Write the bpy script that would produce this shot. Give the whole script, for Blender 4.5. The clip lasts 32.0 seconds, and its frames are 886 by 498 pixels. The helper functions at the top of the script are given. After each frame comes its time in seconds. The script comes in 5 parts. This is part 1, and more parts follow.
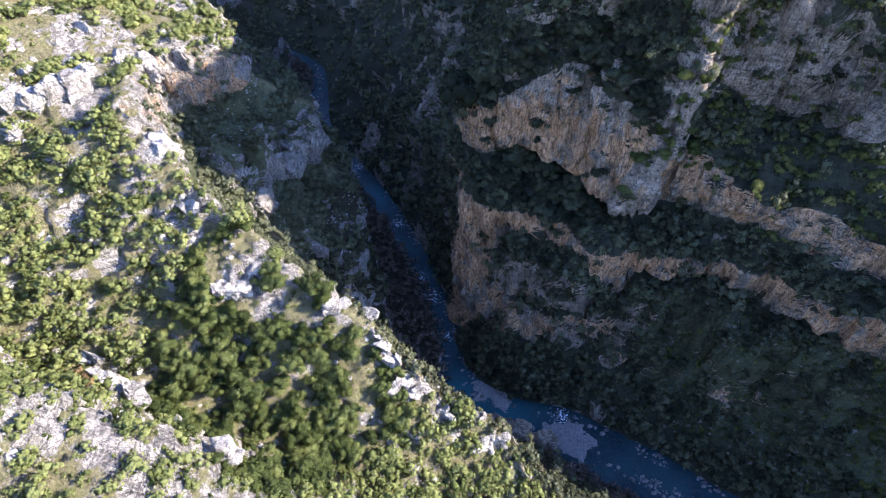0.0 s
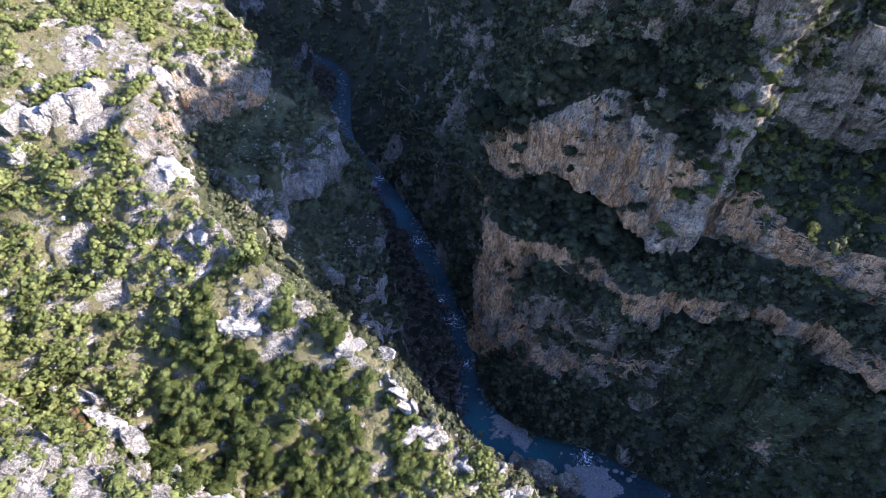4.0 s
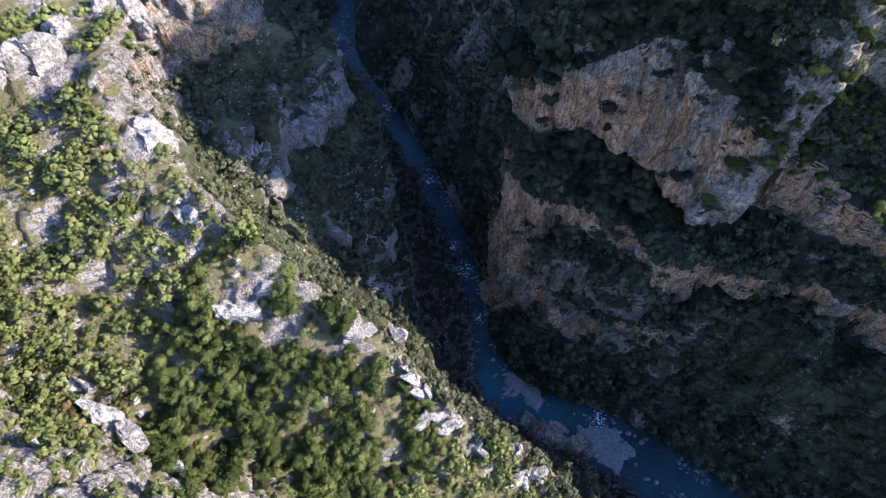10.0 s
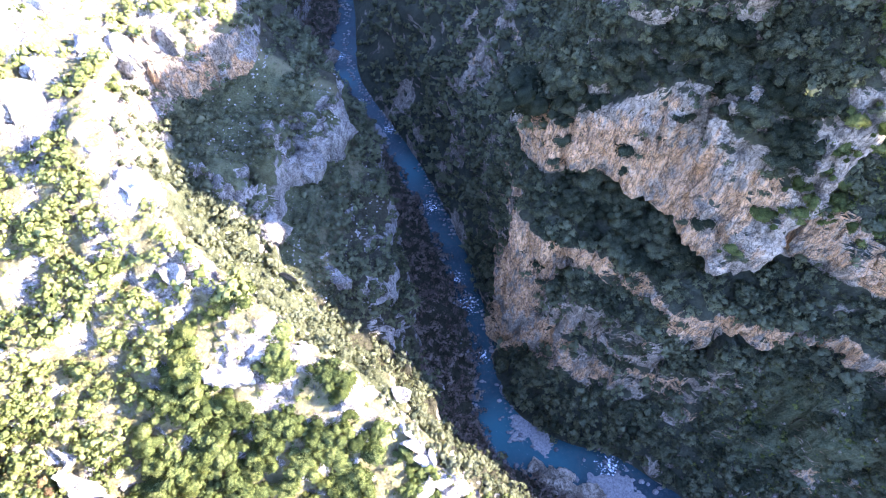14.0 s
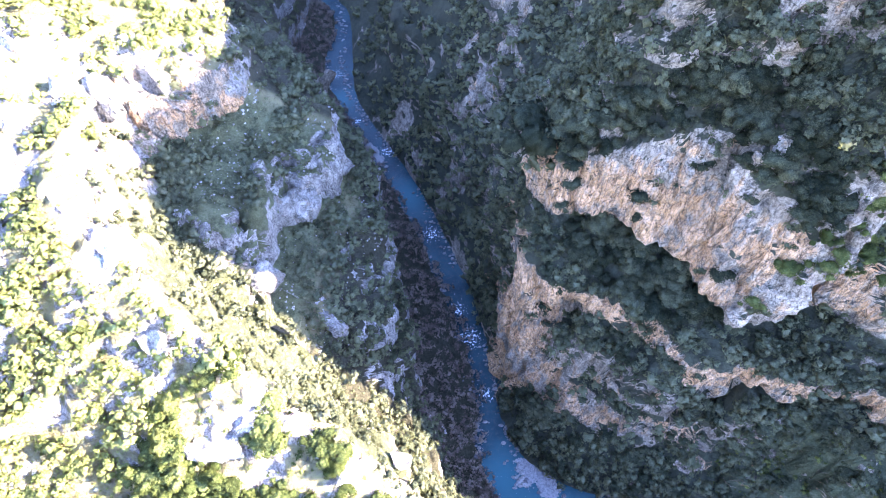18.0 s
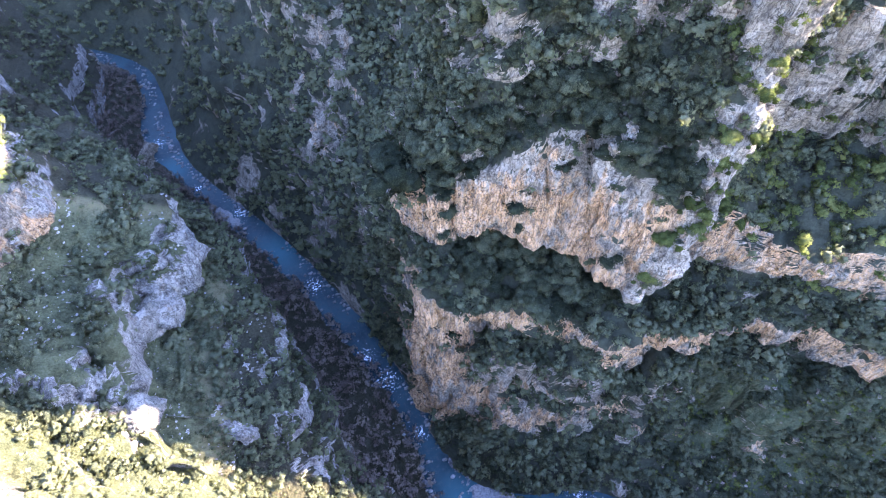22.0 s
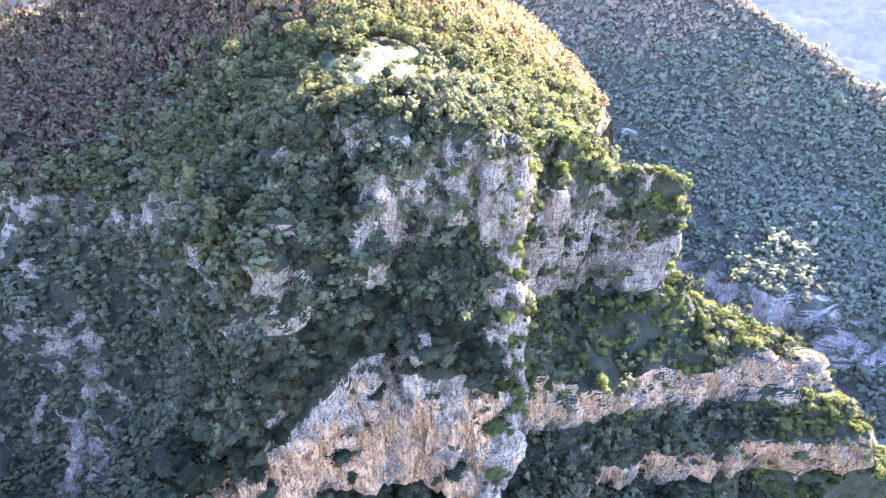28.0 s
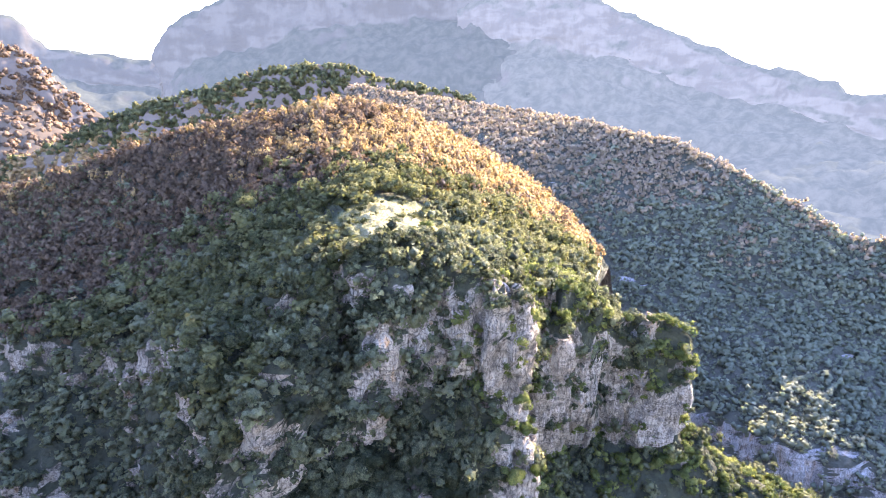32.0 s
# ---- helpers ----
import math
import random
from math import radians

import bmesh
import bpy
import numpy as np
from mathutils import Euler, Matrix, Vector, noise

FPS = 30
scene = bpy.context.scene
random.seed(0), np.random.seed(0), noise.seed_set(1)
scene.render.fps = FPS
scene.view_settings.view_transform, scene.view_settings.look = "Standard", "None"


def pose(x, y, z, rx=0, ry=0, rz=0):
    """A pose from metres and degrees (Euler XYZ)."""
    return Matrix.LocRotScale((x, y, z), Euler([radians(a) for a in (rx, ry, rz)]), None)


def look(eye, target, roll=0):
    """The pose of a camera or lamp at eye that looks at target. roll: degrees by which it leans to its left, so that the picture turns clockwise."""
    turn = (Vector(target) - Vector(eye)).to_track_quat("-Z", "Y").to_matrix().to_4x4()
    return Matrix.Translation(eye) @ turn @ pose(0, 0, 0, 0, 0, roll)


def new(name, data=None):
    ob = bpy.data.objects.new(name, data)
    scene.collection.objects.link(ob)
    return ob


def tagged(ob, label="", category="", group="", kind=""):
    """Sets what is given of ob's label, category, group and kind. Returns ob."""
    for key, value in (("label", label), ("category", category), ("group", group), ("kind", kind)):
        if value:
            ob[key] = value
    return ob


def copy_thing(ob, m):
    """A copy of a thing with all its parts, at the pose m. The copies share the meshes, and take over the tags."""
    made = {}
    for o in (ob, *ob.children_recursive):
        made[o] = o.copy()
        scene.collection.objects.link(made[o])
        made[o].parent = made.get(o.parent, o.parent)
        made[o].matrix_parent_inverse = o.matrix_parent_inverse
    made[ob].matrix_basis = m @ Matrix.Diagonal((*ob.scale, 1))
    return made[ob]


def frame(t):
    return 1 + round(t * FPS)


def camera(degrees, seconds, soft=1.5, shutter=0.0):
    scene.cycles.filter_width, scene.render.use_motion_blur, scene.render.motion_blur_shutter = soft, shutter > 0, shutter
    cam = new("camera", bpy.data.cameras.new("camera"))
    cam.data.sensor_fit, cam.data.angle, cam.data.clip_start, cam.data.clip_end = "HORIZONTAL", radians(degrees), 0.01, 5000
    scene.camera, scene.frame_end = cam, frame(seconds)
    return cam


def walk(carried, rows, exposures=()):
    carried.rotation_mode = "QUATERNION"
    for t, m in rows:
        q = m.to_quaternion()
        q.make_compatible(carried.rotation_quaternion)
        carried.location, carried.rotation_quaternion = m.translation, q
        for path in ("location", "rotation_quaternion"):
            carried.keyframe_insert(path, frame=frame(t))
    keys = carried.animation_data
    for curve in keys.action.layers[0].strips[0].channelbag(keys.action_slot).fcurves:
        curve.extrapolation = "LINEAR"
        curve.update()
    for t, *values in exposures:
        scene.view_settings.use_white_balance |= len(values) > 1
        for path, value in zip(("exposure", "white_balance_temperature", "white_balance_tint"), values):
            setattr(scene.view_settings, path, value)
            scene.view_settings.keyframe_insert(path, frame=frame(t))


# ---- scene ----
cam = camera(78.7, 32.0, 1.0)
ROWS = [
    (0.0, 0.00, 0.00, 224.00, -0.01, -45.29, 0.01),
    (0.5, -0.15, 2.14, 223.98, -0.02, -45.32, 0.04),
    (1.0, -0.27, 4.28, 223.94, -0.00, -45.34, 0.05),
    (1.5, -0.46, 6.45, 223.87, 0.37, -45.36, 0.09),
    (2.0, -0.62, 8.68, 223.88, 0.98, -45.39, 0.12),
    (2.5, -0.85, 10.86, 223.82, 1.47, -45.41, 0.13),
    (3.0, -1.08, 13.16, 223.81, 1.74, -45.46, 0.17),
    (3.5, -1.37, 15.30, 223.75, 2.11, -45.45, 0.20),
    (4.0, -1.70, 17.48, 223.69, 2.62, -45.45, 0.20),
    (4.5, -2.02, 19.69, 223.68, 3.18, -45.47, 0.20),
    (6.5, -3.49, 28.79, 223.94, 3.62, -48.02, 0.16),
    (7.0, -3.96, 30.94, 223.90, 3.65, -49.28, 0.14),
    (7.5, -4.42, 33.09, 223.88, 3.66, -50.50, 0.11),
    (8.0, -4.85, 35.25, 223.90, 3.69, -51.74, 0.10),
    (8.5, -5.32, 37.42, 223.91, 3.71, -53.00, 0.06),
    (9.0, -5.73, 39.56, 223.91, 3.71, -54.34, 0.06),
    (9.5, -6.20, 41.68, 223.84, 3.70, -55.23, 0.02),
    (10.0, -6.64, 43.82, 223.79, 3.73, -55.38, 0.01),
    (10.5, -7.06, 45.92, 223.76, 3.74, -55.30, -0.03),
    (11.0, -7.39, 48.06, 223.78, 3.77, -55.26, -0.05),
    (11.5, -7.67, 50.19, 223.77, 3.78, -55.22, -0.02),
    (12.0, -7.89, 52.30, 223.75, 3.81, -55.18, -0.00),
    (12.5, -8.22, 54.38, 223.72, 3.82, -55.15, -0.00),
    (13.0, -8.47, 56.49, 223.70, 3.85, -55.11, 0.01),
    (13.5, -8.77, 58.58, 223.68, 3.86, -55.08, 0.01),
    (14.0, -9.02, 60.64, 223.66, 3.86, -55.05, 0.05),
    (14.5, -9.39, 62.70, 223.64, 3.87, -55.01, 0.03),
    (16.5, -10.36, 70.91, 223.57, 3.94, -54.88, 0.07),
    (17.0, -10.62, 72.88, 223.51, 3.96, -54.81, 0.08),
    (17.5, -10.93, 74.89, 223.48, 3.95, -54.78, 0.08),
    (18.0, -11.08, 76.97, 223.44, 3.51, -54.77, 0.08),
    (18.5, -11.33, 78.88, 223.41, 2.60, -54.72, 0.05),
    (19.0, -11.53, 80.97, 223.40, 2.00, -54.74, 0.04),
    (19.5, -11.76, 82.95, 223.29, -1.77, -54.68, -0.08),
    (20.0, -12.04, 84.75, 223.25, -4.66, -54.62, -0.17),
    (20.5, -12.26, 86.50, 223.19, -6.96, -54.55, -0.29),
    (21.0, -12.19, 88.25, 223.10, -9.96, -54.46, -0.32),
    (21.5, -12.07, 89.89, 223.05, -13.92, -54.18, -0.38),
    (22.0, -12.06, 91.37, 222.94, -17.43, -53.80, -0.47),
    (22.5, -11.90, 92.72, 222.70, -21.54, -53.00, -0.53),
    (23.0, -11.42, 94.04, 222.51, -25.82, -51.72, -0.56),
    (23.5, -10.97, 95.18, 222.39, -30.29, -50.37, -0.58),
    (24.0, -10.55, 95.95, 222.29, -34.92, -48.98, -0.56),
    (24.5, -10.33, 96.03, 222.18, -38.98, -47.65, -0.51),
    (26.5, -9.90, 95.16, 221.73, -45.50, -39.73, 0.10),
    (27.0, -9.83, 95.27, 221.79, -45.58, -36.53, 0.17),
    (27.5, -9.78, 95.38, 221.81, -45.61, -33.29, 0.23),
    (28.0, -9.75, 95.52, 221.80, -45.55, -30.07, 0.24),
    (28.5, -9.68, 95.77, 221.80, -45.51, -26.92, 0.24),
    (29.0, -9.63, 95.97, 221.83, -45.52, -24.06, 0.23),
    (29.5, -9.62, 96.07, 221.82, -45.51, -21.88, 0.23),
    (30.0, -9.59, 96.21, 221.82, -45.47, -20.38, 0.25),
    (30.5, -9.55, 96.31, 221.84, -45.46, -18.75, 0.23),
    (31.0, -9.53, 96.36, 221.85, -45.42, -17.14, 0.22),
    (31.5, -9.52, 96.42, 221.93, -45.42, -15.62, 0.20),
    (32.0, -9.50, 96.41, 221.95, -45.45, -14.64, 0.21),
]
EXPOSURES = [(0, 2.04, 5850, 29), (8, 1.76, 5850, 29), (10.5, 1.66, 5850, 29), (12, 2.64, 5900, 31), (14, 3.7, 6000, 33), (17, 4.1, 6200, 34), (19, 4.35, 6300, 33), (21.5, 4.14, 6420, 32), (24, 3.87, 6500, 34), (27, 4.16, 6400, 35), (29, 4.12, 6600, 35), (32, 3.62, 6820, 36)]
walk(cam, [(t, pose(x, y, z, 90 + pitch, roll, yaw)) for t, x, y, z, yaw, pitch, roll in ROWS], EXPOSURES)


# ---- world, sun ----
SUN_AZ, SUN_EL = 88.5, 22.8          # degrees clockwise from +y, and above the horizon
world = bpy.data.worlds.new("sky")
scene.world = world
world.use_nodes = True
wn = world.node_tree.nodes
sky = wn.new("ShaderNodeTexSky")
sky.sky_type = "NISHITA"
sky.sun_disc = False
sky.sun_elevation, sky.sun_rotation = radians(SUN_EL), radians(SUN_AZ)
sky.air_density, sky.dust_density, sky.ozone_density = 1.3, 0.35, 3.4
wn["Background"].inputs["Strength"].default_value = 0.145
clear = wn.new("ShaderNodeVectorMath")
clear.operation = "MULTIPLY"
clear.inputs[1].default_value = (0.94, 1.0, 1.2)
world.node_tree.links.new(sky.outputs["Color"], clear.inputs[0])
world.node_tree.links.new(clear.outputs[0], wn["Background"].inputs["Color"])
sun_data = bpy.data.lights.new("sun", "SUN")
sun_data.energy, sun_data.angle, sun_data.color = 5.0, radians(0.53), (1.0, 0.92, 0.69)
sun = new("sun", sun_data)
sun_dir = Vector((math.cos(radians(SUN_EL)) * math.sin(radians(SUN_AZ)), math.cos(radians(SUN_EL)) * math.cos(radians(SUN_AZ)), math.sin(radians(SUN_EL))))
sun.matrix_world = look(sun_dir * 1500, (0, 0, 0))


# ---- noise on arrays ----
PERM = np.random.default_rng(3).permutation(256)
GRAD = np.random.default_rng(5).normal(size=(256, 3))
GRAD /= np.linalg.norm(GRAD, axis=1)[:, None]


def perlin(p):
    """Gradient noise in about -1..1 at the points p (n, 3)."""
    i = np.floor(p).astype(np.int64)
    f = p - i
    w = f * f * f * (f * (f * 6 - 15) + 10)
    out = np.zeros(len(p))
    for dx in (0, 1):
        for dy in (0, 1):
            for dz in (0, 1):
                h = PERM[(PERM[(PERM[(i[:, 0] + dx) & 255] + i[:, 1] + dy) & 255] + i[:, 2] + dz) & 255]
                d = f - (dx, dy, dz)
                g = (GRAD[h] * d).sum(1)
                k = (w[:, 0] if dx else 1 - w[:, 0]) * (w[:, 1] if dy else 1 - w[:, 1]) * (w[:, 2] if dz else 1 - w[:, 2])
                out += g * k
    return out * 1.5


def fbm(p, octaves=4, gain=0.5):
    total, amp = np.zeros(len(p)), 1.0
    for k in range(octaves):
        total += amp * perlin(p * 2.03 ** k + 17.3 * k)
        amp *= gain
    return total


def ridged(p, octaves=4, gain=0.55):
    total, amp = np.zeros(len(p)), 1.0
    for k in range(octaves):
        total += amp * (1 - 2 * np.abs(perlin(p * 2.1 ** k + 31.7 * k)))
        amp *= gain
    return total


# ---- material helpers ----
def material(name):
    m = bpy.data.materials.new(name)
    m.use_nodes = True
    nt = m.node_tree
    return m, nt, nt.nodes["Principled BSDF"]


def node(nt, kind, **values):
    n = nt.nodes.new(kind)
    for key, value in values.items():
        n.inputs[key].default_value = value
    return n


def ramp(nt, fac, stops):
    r = nt.nodes.new("ShaderNodeValToRGB")
    r.color_ramp.elements[0].position, r.color_ramp.elements[0].color = stops[0][0], (*stops[0][1], 1)
    r.color_ramp.elements[1].position, r.color_ramp.elements[1].color = stops[-1][0], (*stops[-1][1], 1)
    for pos, col in stops[1:-1]:
        r.color_ramp.elements.new(pos).color = (*col, 1)
    nt.links.new(fac, r.inputs["Fac"])
    return r.outputs["Color"]


def mix(nt, fac, a, b, blend="MIX"):
    n = nt.nodes.new("ShaderNodeMix")
    n.data_type, n.blend_type = "RGBA", blend
    for socket, value in ((n.inputs[0], fac), (n.inputs[6], a), (n.inputs[7], b)):
        if isinstance(value, (float, int)):
            socket.default_value = value
        elif isinstance(value, tuple):
            socket.default_value = (*value, 1)
        else:
            nt.links.new(value, socket)
    return n.outputs[2]


def math_node(nt, op, a, b=0.0, clamp=False):
    n = nt.nodes.new("ShaderNodeMath")
    n.operation, n.use_clamp = op, clamp
    for socket, value in ((n.inputs[0], a), (n.inputs[1], b)):
        if isinstance(value, (float, int)):
            socket.default_value = value
        else:
            nt.links.new(value, socket)
    return n.outputs[0]


def noise_tex(nt, coord, scale, detail=6.0, rough=0.6, stretch=(1, 1, 1), distort=0.0):
    mp = nt.nodes.new("ShaderNodeMapping")
    mp.inputs["Scale"].default_value = stretch
    nt.links.new(coord, mp.inputs["Vector"])
    n = node(nt, "ShaderNodeTexNoise", Scale=scale, Detail=detail, Roughness=rough, Distortion=distort)
    nt.links.new(mp.outputs["Vector"], n.inputs["Vector"])
    return n.outputs["Fac"]


def attribute(nt, name):
    n = nt.nodes.new("ShaderNodeAttribute")
    n.attribute_name = name
    return n.outputs["Fac"]


def smooth(nt, value, lo, hi):
    n = nt.nodes.new("ShaderNodeMapRange")
    n.interpolation_type = "SMOOTHSTEP"
    n.inputs["From Min"].default_value, n.inputs["From Max"].default_value = lo, hi
    nt.links.new(value, n.inputs["Value"])
    return n.outputs["Result"]


def mountain_material(name, rock_dark, rock_mid, rock_light, rust, soil_dark, soil, grass, bump=0.8):
    """Limestone on what is steep, stained with ochre where the strata seep; soil, scree and grass on what is flatter."""
    m, nt, bsdf = material(name)
    geo = nt.nodes.new("ShaderNodeNewGeometry")
    pos = geo.outputs["Position"]
    sep = nt.nodes.new("ShaderNodeSeparateXYZ")
    nt.links.new(geo.outputs["Normal"], sep.inputs[0])
    big = noise_tex(nt, pos, 0.06, 5, 0.6, (1, 1, 0.7))
    blotch = noise_tex(nt, pos, 0.13, 5, 0.6, (1, 1, 0.55), 0.4)
    mid = noise_tex(nt, pos, 0.33, 7, 0.65)
    fine = noise_tex(nt, pos, 1.9, 8, 0.7)
    streak = noise_tex(nt, pos, 0.5, 7, 0.7, (1, 1, 0.16))
    strata = noise_tex(nt, pos, 0.9, 6, 0.65, (0.1, 0.1, 1.0), 0.5)
    drip = noise_tex(nt, pos, 1.3, 6, 0.7, (1, 1, 0.09))
    vein = noise_tex(nt, pos, 0.24, 6, 0.6, (1, 1, 0.4), 0.8)
    crack = smooth(nt, math_node(nt, "ABSOLUTE", math_node(nt, "SUBTRACT", vein, 0.5)), 0.016, 0.004)
    joint = math_node(nt, "ABSOLUTE", math_node(nt, "SUBTRACT", noise_tex(nt, pos, 0.75, 6, 0.65, (1, 1, 0.6), 0.6), 0.5))
    split = smooth(nt, joint, 0.03, 0.006)
    rock = ramp(nt, mix(nt, 0.5, mid, blotch), [(0.38, rock_dark), (0.47, rock_mid), (0.58, rock_light)])
    # ochre in broad patches with long runs where the strata seep
    seep = math_node(nt, "ADD", math_node(nt, "MULTIPLY", attribute(nt, "rust"), 0.22), mix(nt, 0.45, blotch, streak))
    warm = mix(nt, smooth(nt, drip, 0.42, 0.6), rust, tuple(min(1.0, c * 1.15 + 0.08) for c in rust))
    rock = mix(nt, math_node(nt, "MULTIPLY", smooth(nt, seep, 0.63, 0.72), 0.9), rock, warm)
    # bedding joints, dark runs of lichen, cracks, pale fresh breaks
    plainness = math_node(nt, "SUBTRACT", 1.0, attribute(nt, "rust"), True)
    rock = mix(nt, math_node(nt, "MULTIPLY", smooth(nt, strata, 0.53, 0.6), math_node(nt, "ADD", math_node(nt, "MULTIPLY", plainness, 0.6), 0.15)), rock, tuple(c * 0.7 for c in rock_dark))
    rock = mix(nt, math_node(nt, "MULTIPLY", smooth(nt, streak, 0.525, 0.63), 0.6), rock, tuple(c * 0.62 for c in rock_dark))
    rock = mix(nt, math_node(nt, "MULTIPLY", smooth(nt, drip, 0.52, 0.62), 0.25), rock, rock_light)
    rock = mix(nt, math_node(nt, "MULTIPLY", smooth(nt, drip, 0.46, 0.38), 0.55), rock, tuple(c * 0.5 for c in rock_dark))
    rock = mix(nt, math_node(nt, "MULTIPLY", split, 0.6), rock, tuple(c * 0.5 for c in rock_dark))
    rock = mix(nt, math_node(nt, "MULTIPLY", crack, 0.7), rock, tuple(c * 0.35 for c in rock_dark))
    rock = mix(nt, math_node(nt, "MULTIPLY", smooth(nt, fine, 0.53, 0.62), 0.5), rock, rock_light)
    rock = mix(nt, math_node(nt, "MULTIPLY", smooth(nt, fine, 0.45, 0.38), 0.7), rock, tuple(c * 0.5 for c in rock_dark))
    dirt = ramp(nt, mix(nt, 0.5, mid, fine), [(0.36, soil_dark), (0.5, soil), (0.66, grass)])
    dirt = mix(nt, math_node(nt, "MULTIPLY", attribute(nt, "turf"), 0.85, True), dirt, ramp(nt, mix(nt, 0.4, fine, mid), [(0.38, (0.045, 0.06, 0.03)), (0.5, (0.1, 0.12, 0.058)), (0.62, (0.18, 0.19, 0.115))]))
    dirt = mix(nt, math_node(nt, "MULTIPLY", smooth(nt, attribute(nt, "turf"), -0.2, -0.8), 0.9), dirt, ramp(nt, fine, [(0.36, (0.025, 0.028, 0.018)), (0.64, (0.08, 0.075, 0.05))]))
    dirt = mix(nt, math_node(nt, "MULTIPLY", smooth(nt, attribute(nt, "turf"), 1.15, 1.8), 0.9), dirt, ramp(nt, mix(nt, 0.5, fine, mid), [(0.38, (0.17, 0.16, 0.06)), (0.5, (0.25, 0.235, 0.11)), (0.62, (0.38, 0.35, 0.2))]))
    flat = math_node(nt, "ADD", sep.outputs["Z"], math_node(nt, "MULTIPLY", math_node(nt, "SUBTRACT", mid, 0.5), 0.9))
    flat = math_node(nt, "ADD", flat, math_node(nt, "MULTIPLY", math_node(nt, "SUBTRACT", attribute(nt, "green"), 0.5), 0.9))
    flat = math_node(nt, "ADD", flat, math_node(nt, "MULTIPLY", math_node(nt, "SUBTRACT", fine, 0.5), 0.6))
    colour = mix(nt, smooth(nt, flat, 0.5, 0.64), rock, dirt)
    colour = mix(nt, math_node(nt, "MULTIPLY", smooth(nt, big, 0.42, 0.62), 0.3), colour, mix(nt, 1.0, colour, (0.7, 0.7, 0.7), "MULTIPLY"))
    nt.links.new(colour, bsdf.inputs["Base Color"])
    bsdf.inputs["Roughness"].default_value = 0.95
    bsdf.inputs["Specular IOR Level"].default_value = 0.12
    height = math_node(nt, "ADD", math_node(nt, "ADD", math_node(nt, "MULTIPLY", streak, 1.6), math_node(nt, "MULTIPLY", drip, 0.6)), math_node(nt, "MULTIPLY", strata, 1.2))
    height = math_node(nt, "ADD", height, math_node(nt, "MULTIPLY", fine, 0.7))
    height = math_node(nt, "ADD", height, math_node(nt, "ADD", math_node(nt, "MULTIPLY", crack, -0.6), math_node(nt, "MULTIPLY", split, -0.4)))
    b = node(nt, "ShaderNodeBump", Strength=bump, Distance=1.7)
    nt.links.new(height, b.inputs["Height"])
    nt.links.new(b.outputs["Normal"], bsdf.inputs["Normal"])
    return m


def leaf_material(name, dark, mid, light, gain=0.25):
    """Foliage seen from far: tufts shaded as the rounded clumps that they make up, mottled leaf by leaf."""
    m, nt, bsdf = material(name)
    geo = nt.nodes.new("ShaderNodeNewGeometry")
    info = nt.nodes.new("ShaderNodeObjectInfo")
    pos = geo.outputs["Position"]
    big = noise_tex(nt, pos, 0.11, 3)
    speck = noise_tex(nt, pos, 3.0, 5, 0.8)
    f = math_node(nt, "ADD", math_node(nt, "MULTIPLY", geo.outputs["Random Per Island"], 0.16), math_node(nt, "MULTIPLY", info.outputs["Random"], 0.5))
    f = math_node(nt, "ADD", f, math_node(nt, "MULTIPLY", math_node(nt, "SUBTRACT", big, 0.4), 0.8))
    f = math_node(nt, "ADD", f, math_node(nt, "MULTIPLY", attribute(nt, "tone"), 0.6))
    f = math_node(nt, "ADD", f, math_node(nt, "MULTIPLY", math_node(nt, "SUBTRACT", speck, 0.5), 2.4))
    col = ramp(nt, f, [(0.1, dark), (0.5, mid), (0.95, light)])
    nt.links.new(col, bsdf.inputs["Base Color"])
    bsdf.inputs["Roughness"].default_value = 0.8
    bsdf.inputs["Specular IOR Level"].default_value = 0.08
    puff = nt.nodes.new("ShaderNodeAttribute")
    puff.attribute_name = "puff"
    turn = nt.nodes.new("ShaderNodeVectorTransform")
    turn.vector_type, turn.convert_from, turn.convert_to = "NORMAL", "OBJECT", "WORLD"
    nt.links.new(puff.outputs["Vector"], turn.inputs[0])
    b = node(nt, "ShaderNodeBump", Strength=1.0, Distance=0.5)
    nt.links.new(speck, b.inputs["Height"])
    nt.links.new(turn.outputs[0], b.inputs["Normal"])
    nt.links.new(b.outputs["Normal"], bsdf.inputs["Normal"])
    thin = nt.nodes.new("ShaderNodeBsdfTranslucent")
    nt.links.new(mix(nt, 1.0, col, (1.0, 1.0, 0.5), "MULTIPLY"), thin.inputs["Color"])
    nt.links.new(b.outputs["Normal"], thin.inputs["Normal"])
    both = nt.nodes.new("ShaderNodeMixShader")
    both.inputs[0].default_value = gain
    nt.links.new(bsdf.outputs[0], both.inputs[1])
    nt.links.new(thin.outputs[0], both.inputs[2])
    nt.links.new(both.outputs[0], nt.nodes["Material Output"].inputs["Surface"])
    return m


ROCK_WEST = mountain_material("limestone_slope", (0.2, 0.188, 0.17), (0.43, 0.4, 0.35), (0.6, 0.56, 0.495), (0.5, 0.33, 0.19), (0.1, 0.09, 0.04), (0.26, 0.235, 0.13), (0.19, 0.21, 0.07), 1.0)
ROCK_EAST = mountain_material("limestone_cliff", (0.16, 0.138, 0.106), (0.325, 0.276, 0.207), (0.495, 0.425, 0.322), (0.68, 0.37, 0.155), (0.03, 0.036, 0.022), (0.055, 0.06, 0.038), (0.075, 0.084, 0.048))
ROCK_FAR = mountain_material("wooded_ridge", (0.24, 0.23, 0.21), (0.44, 0.42, 0.38), (0.58, 0.55, 0.5), (0.48, 0.32, 0.19), (0.07, 0.075, 0.055), (0.1, 0.104, 0.076), (0.13, 0.132, 0.098))
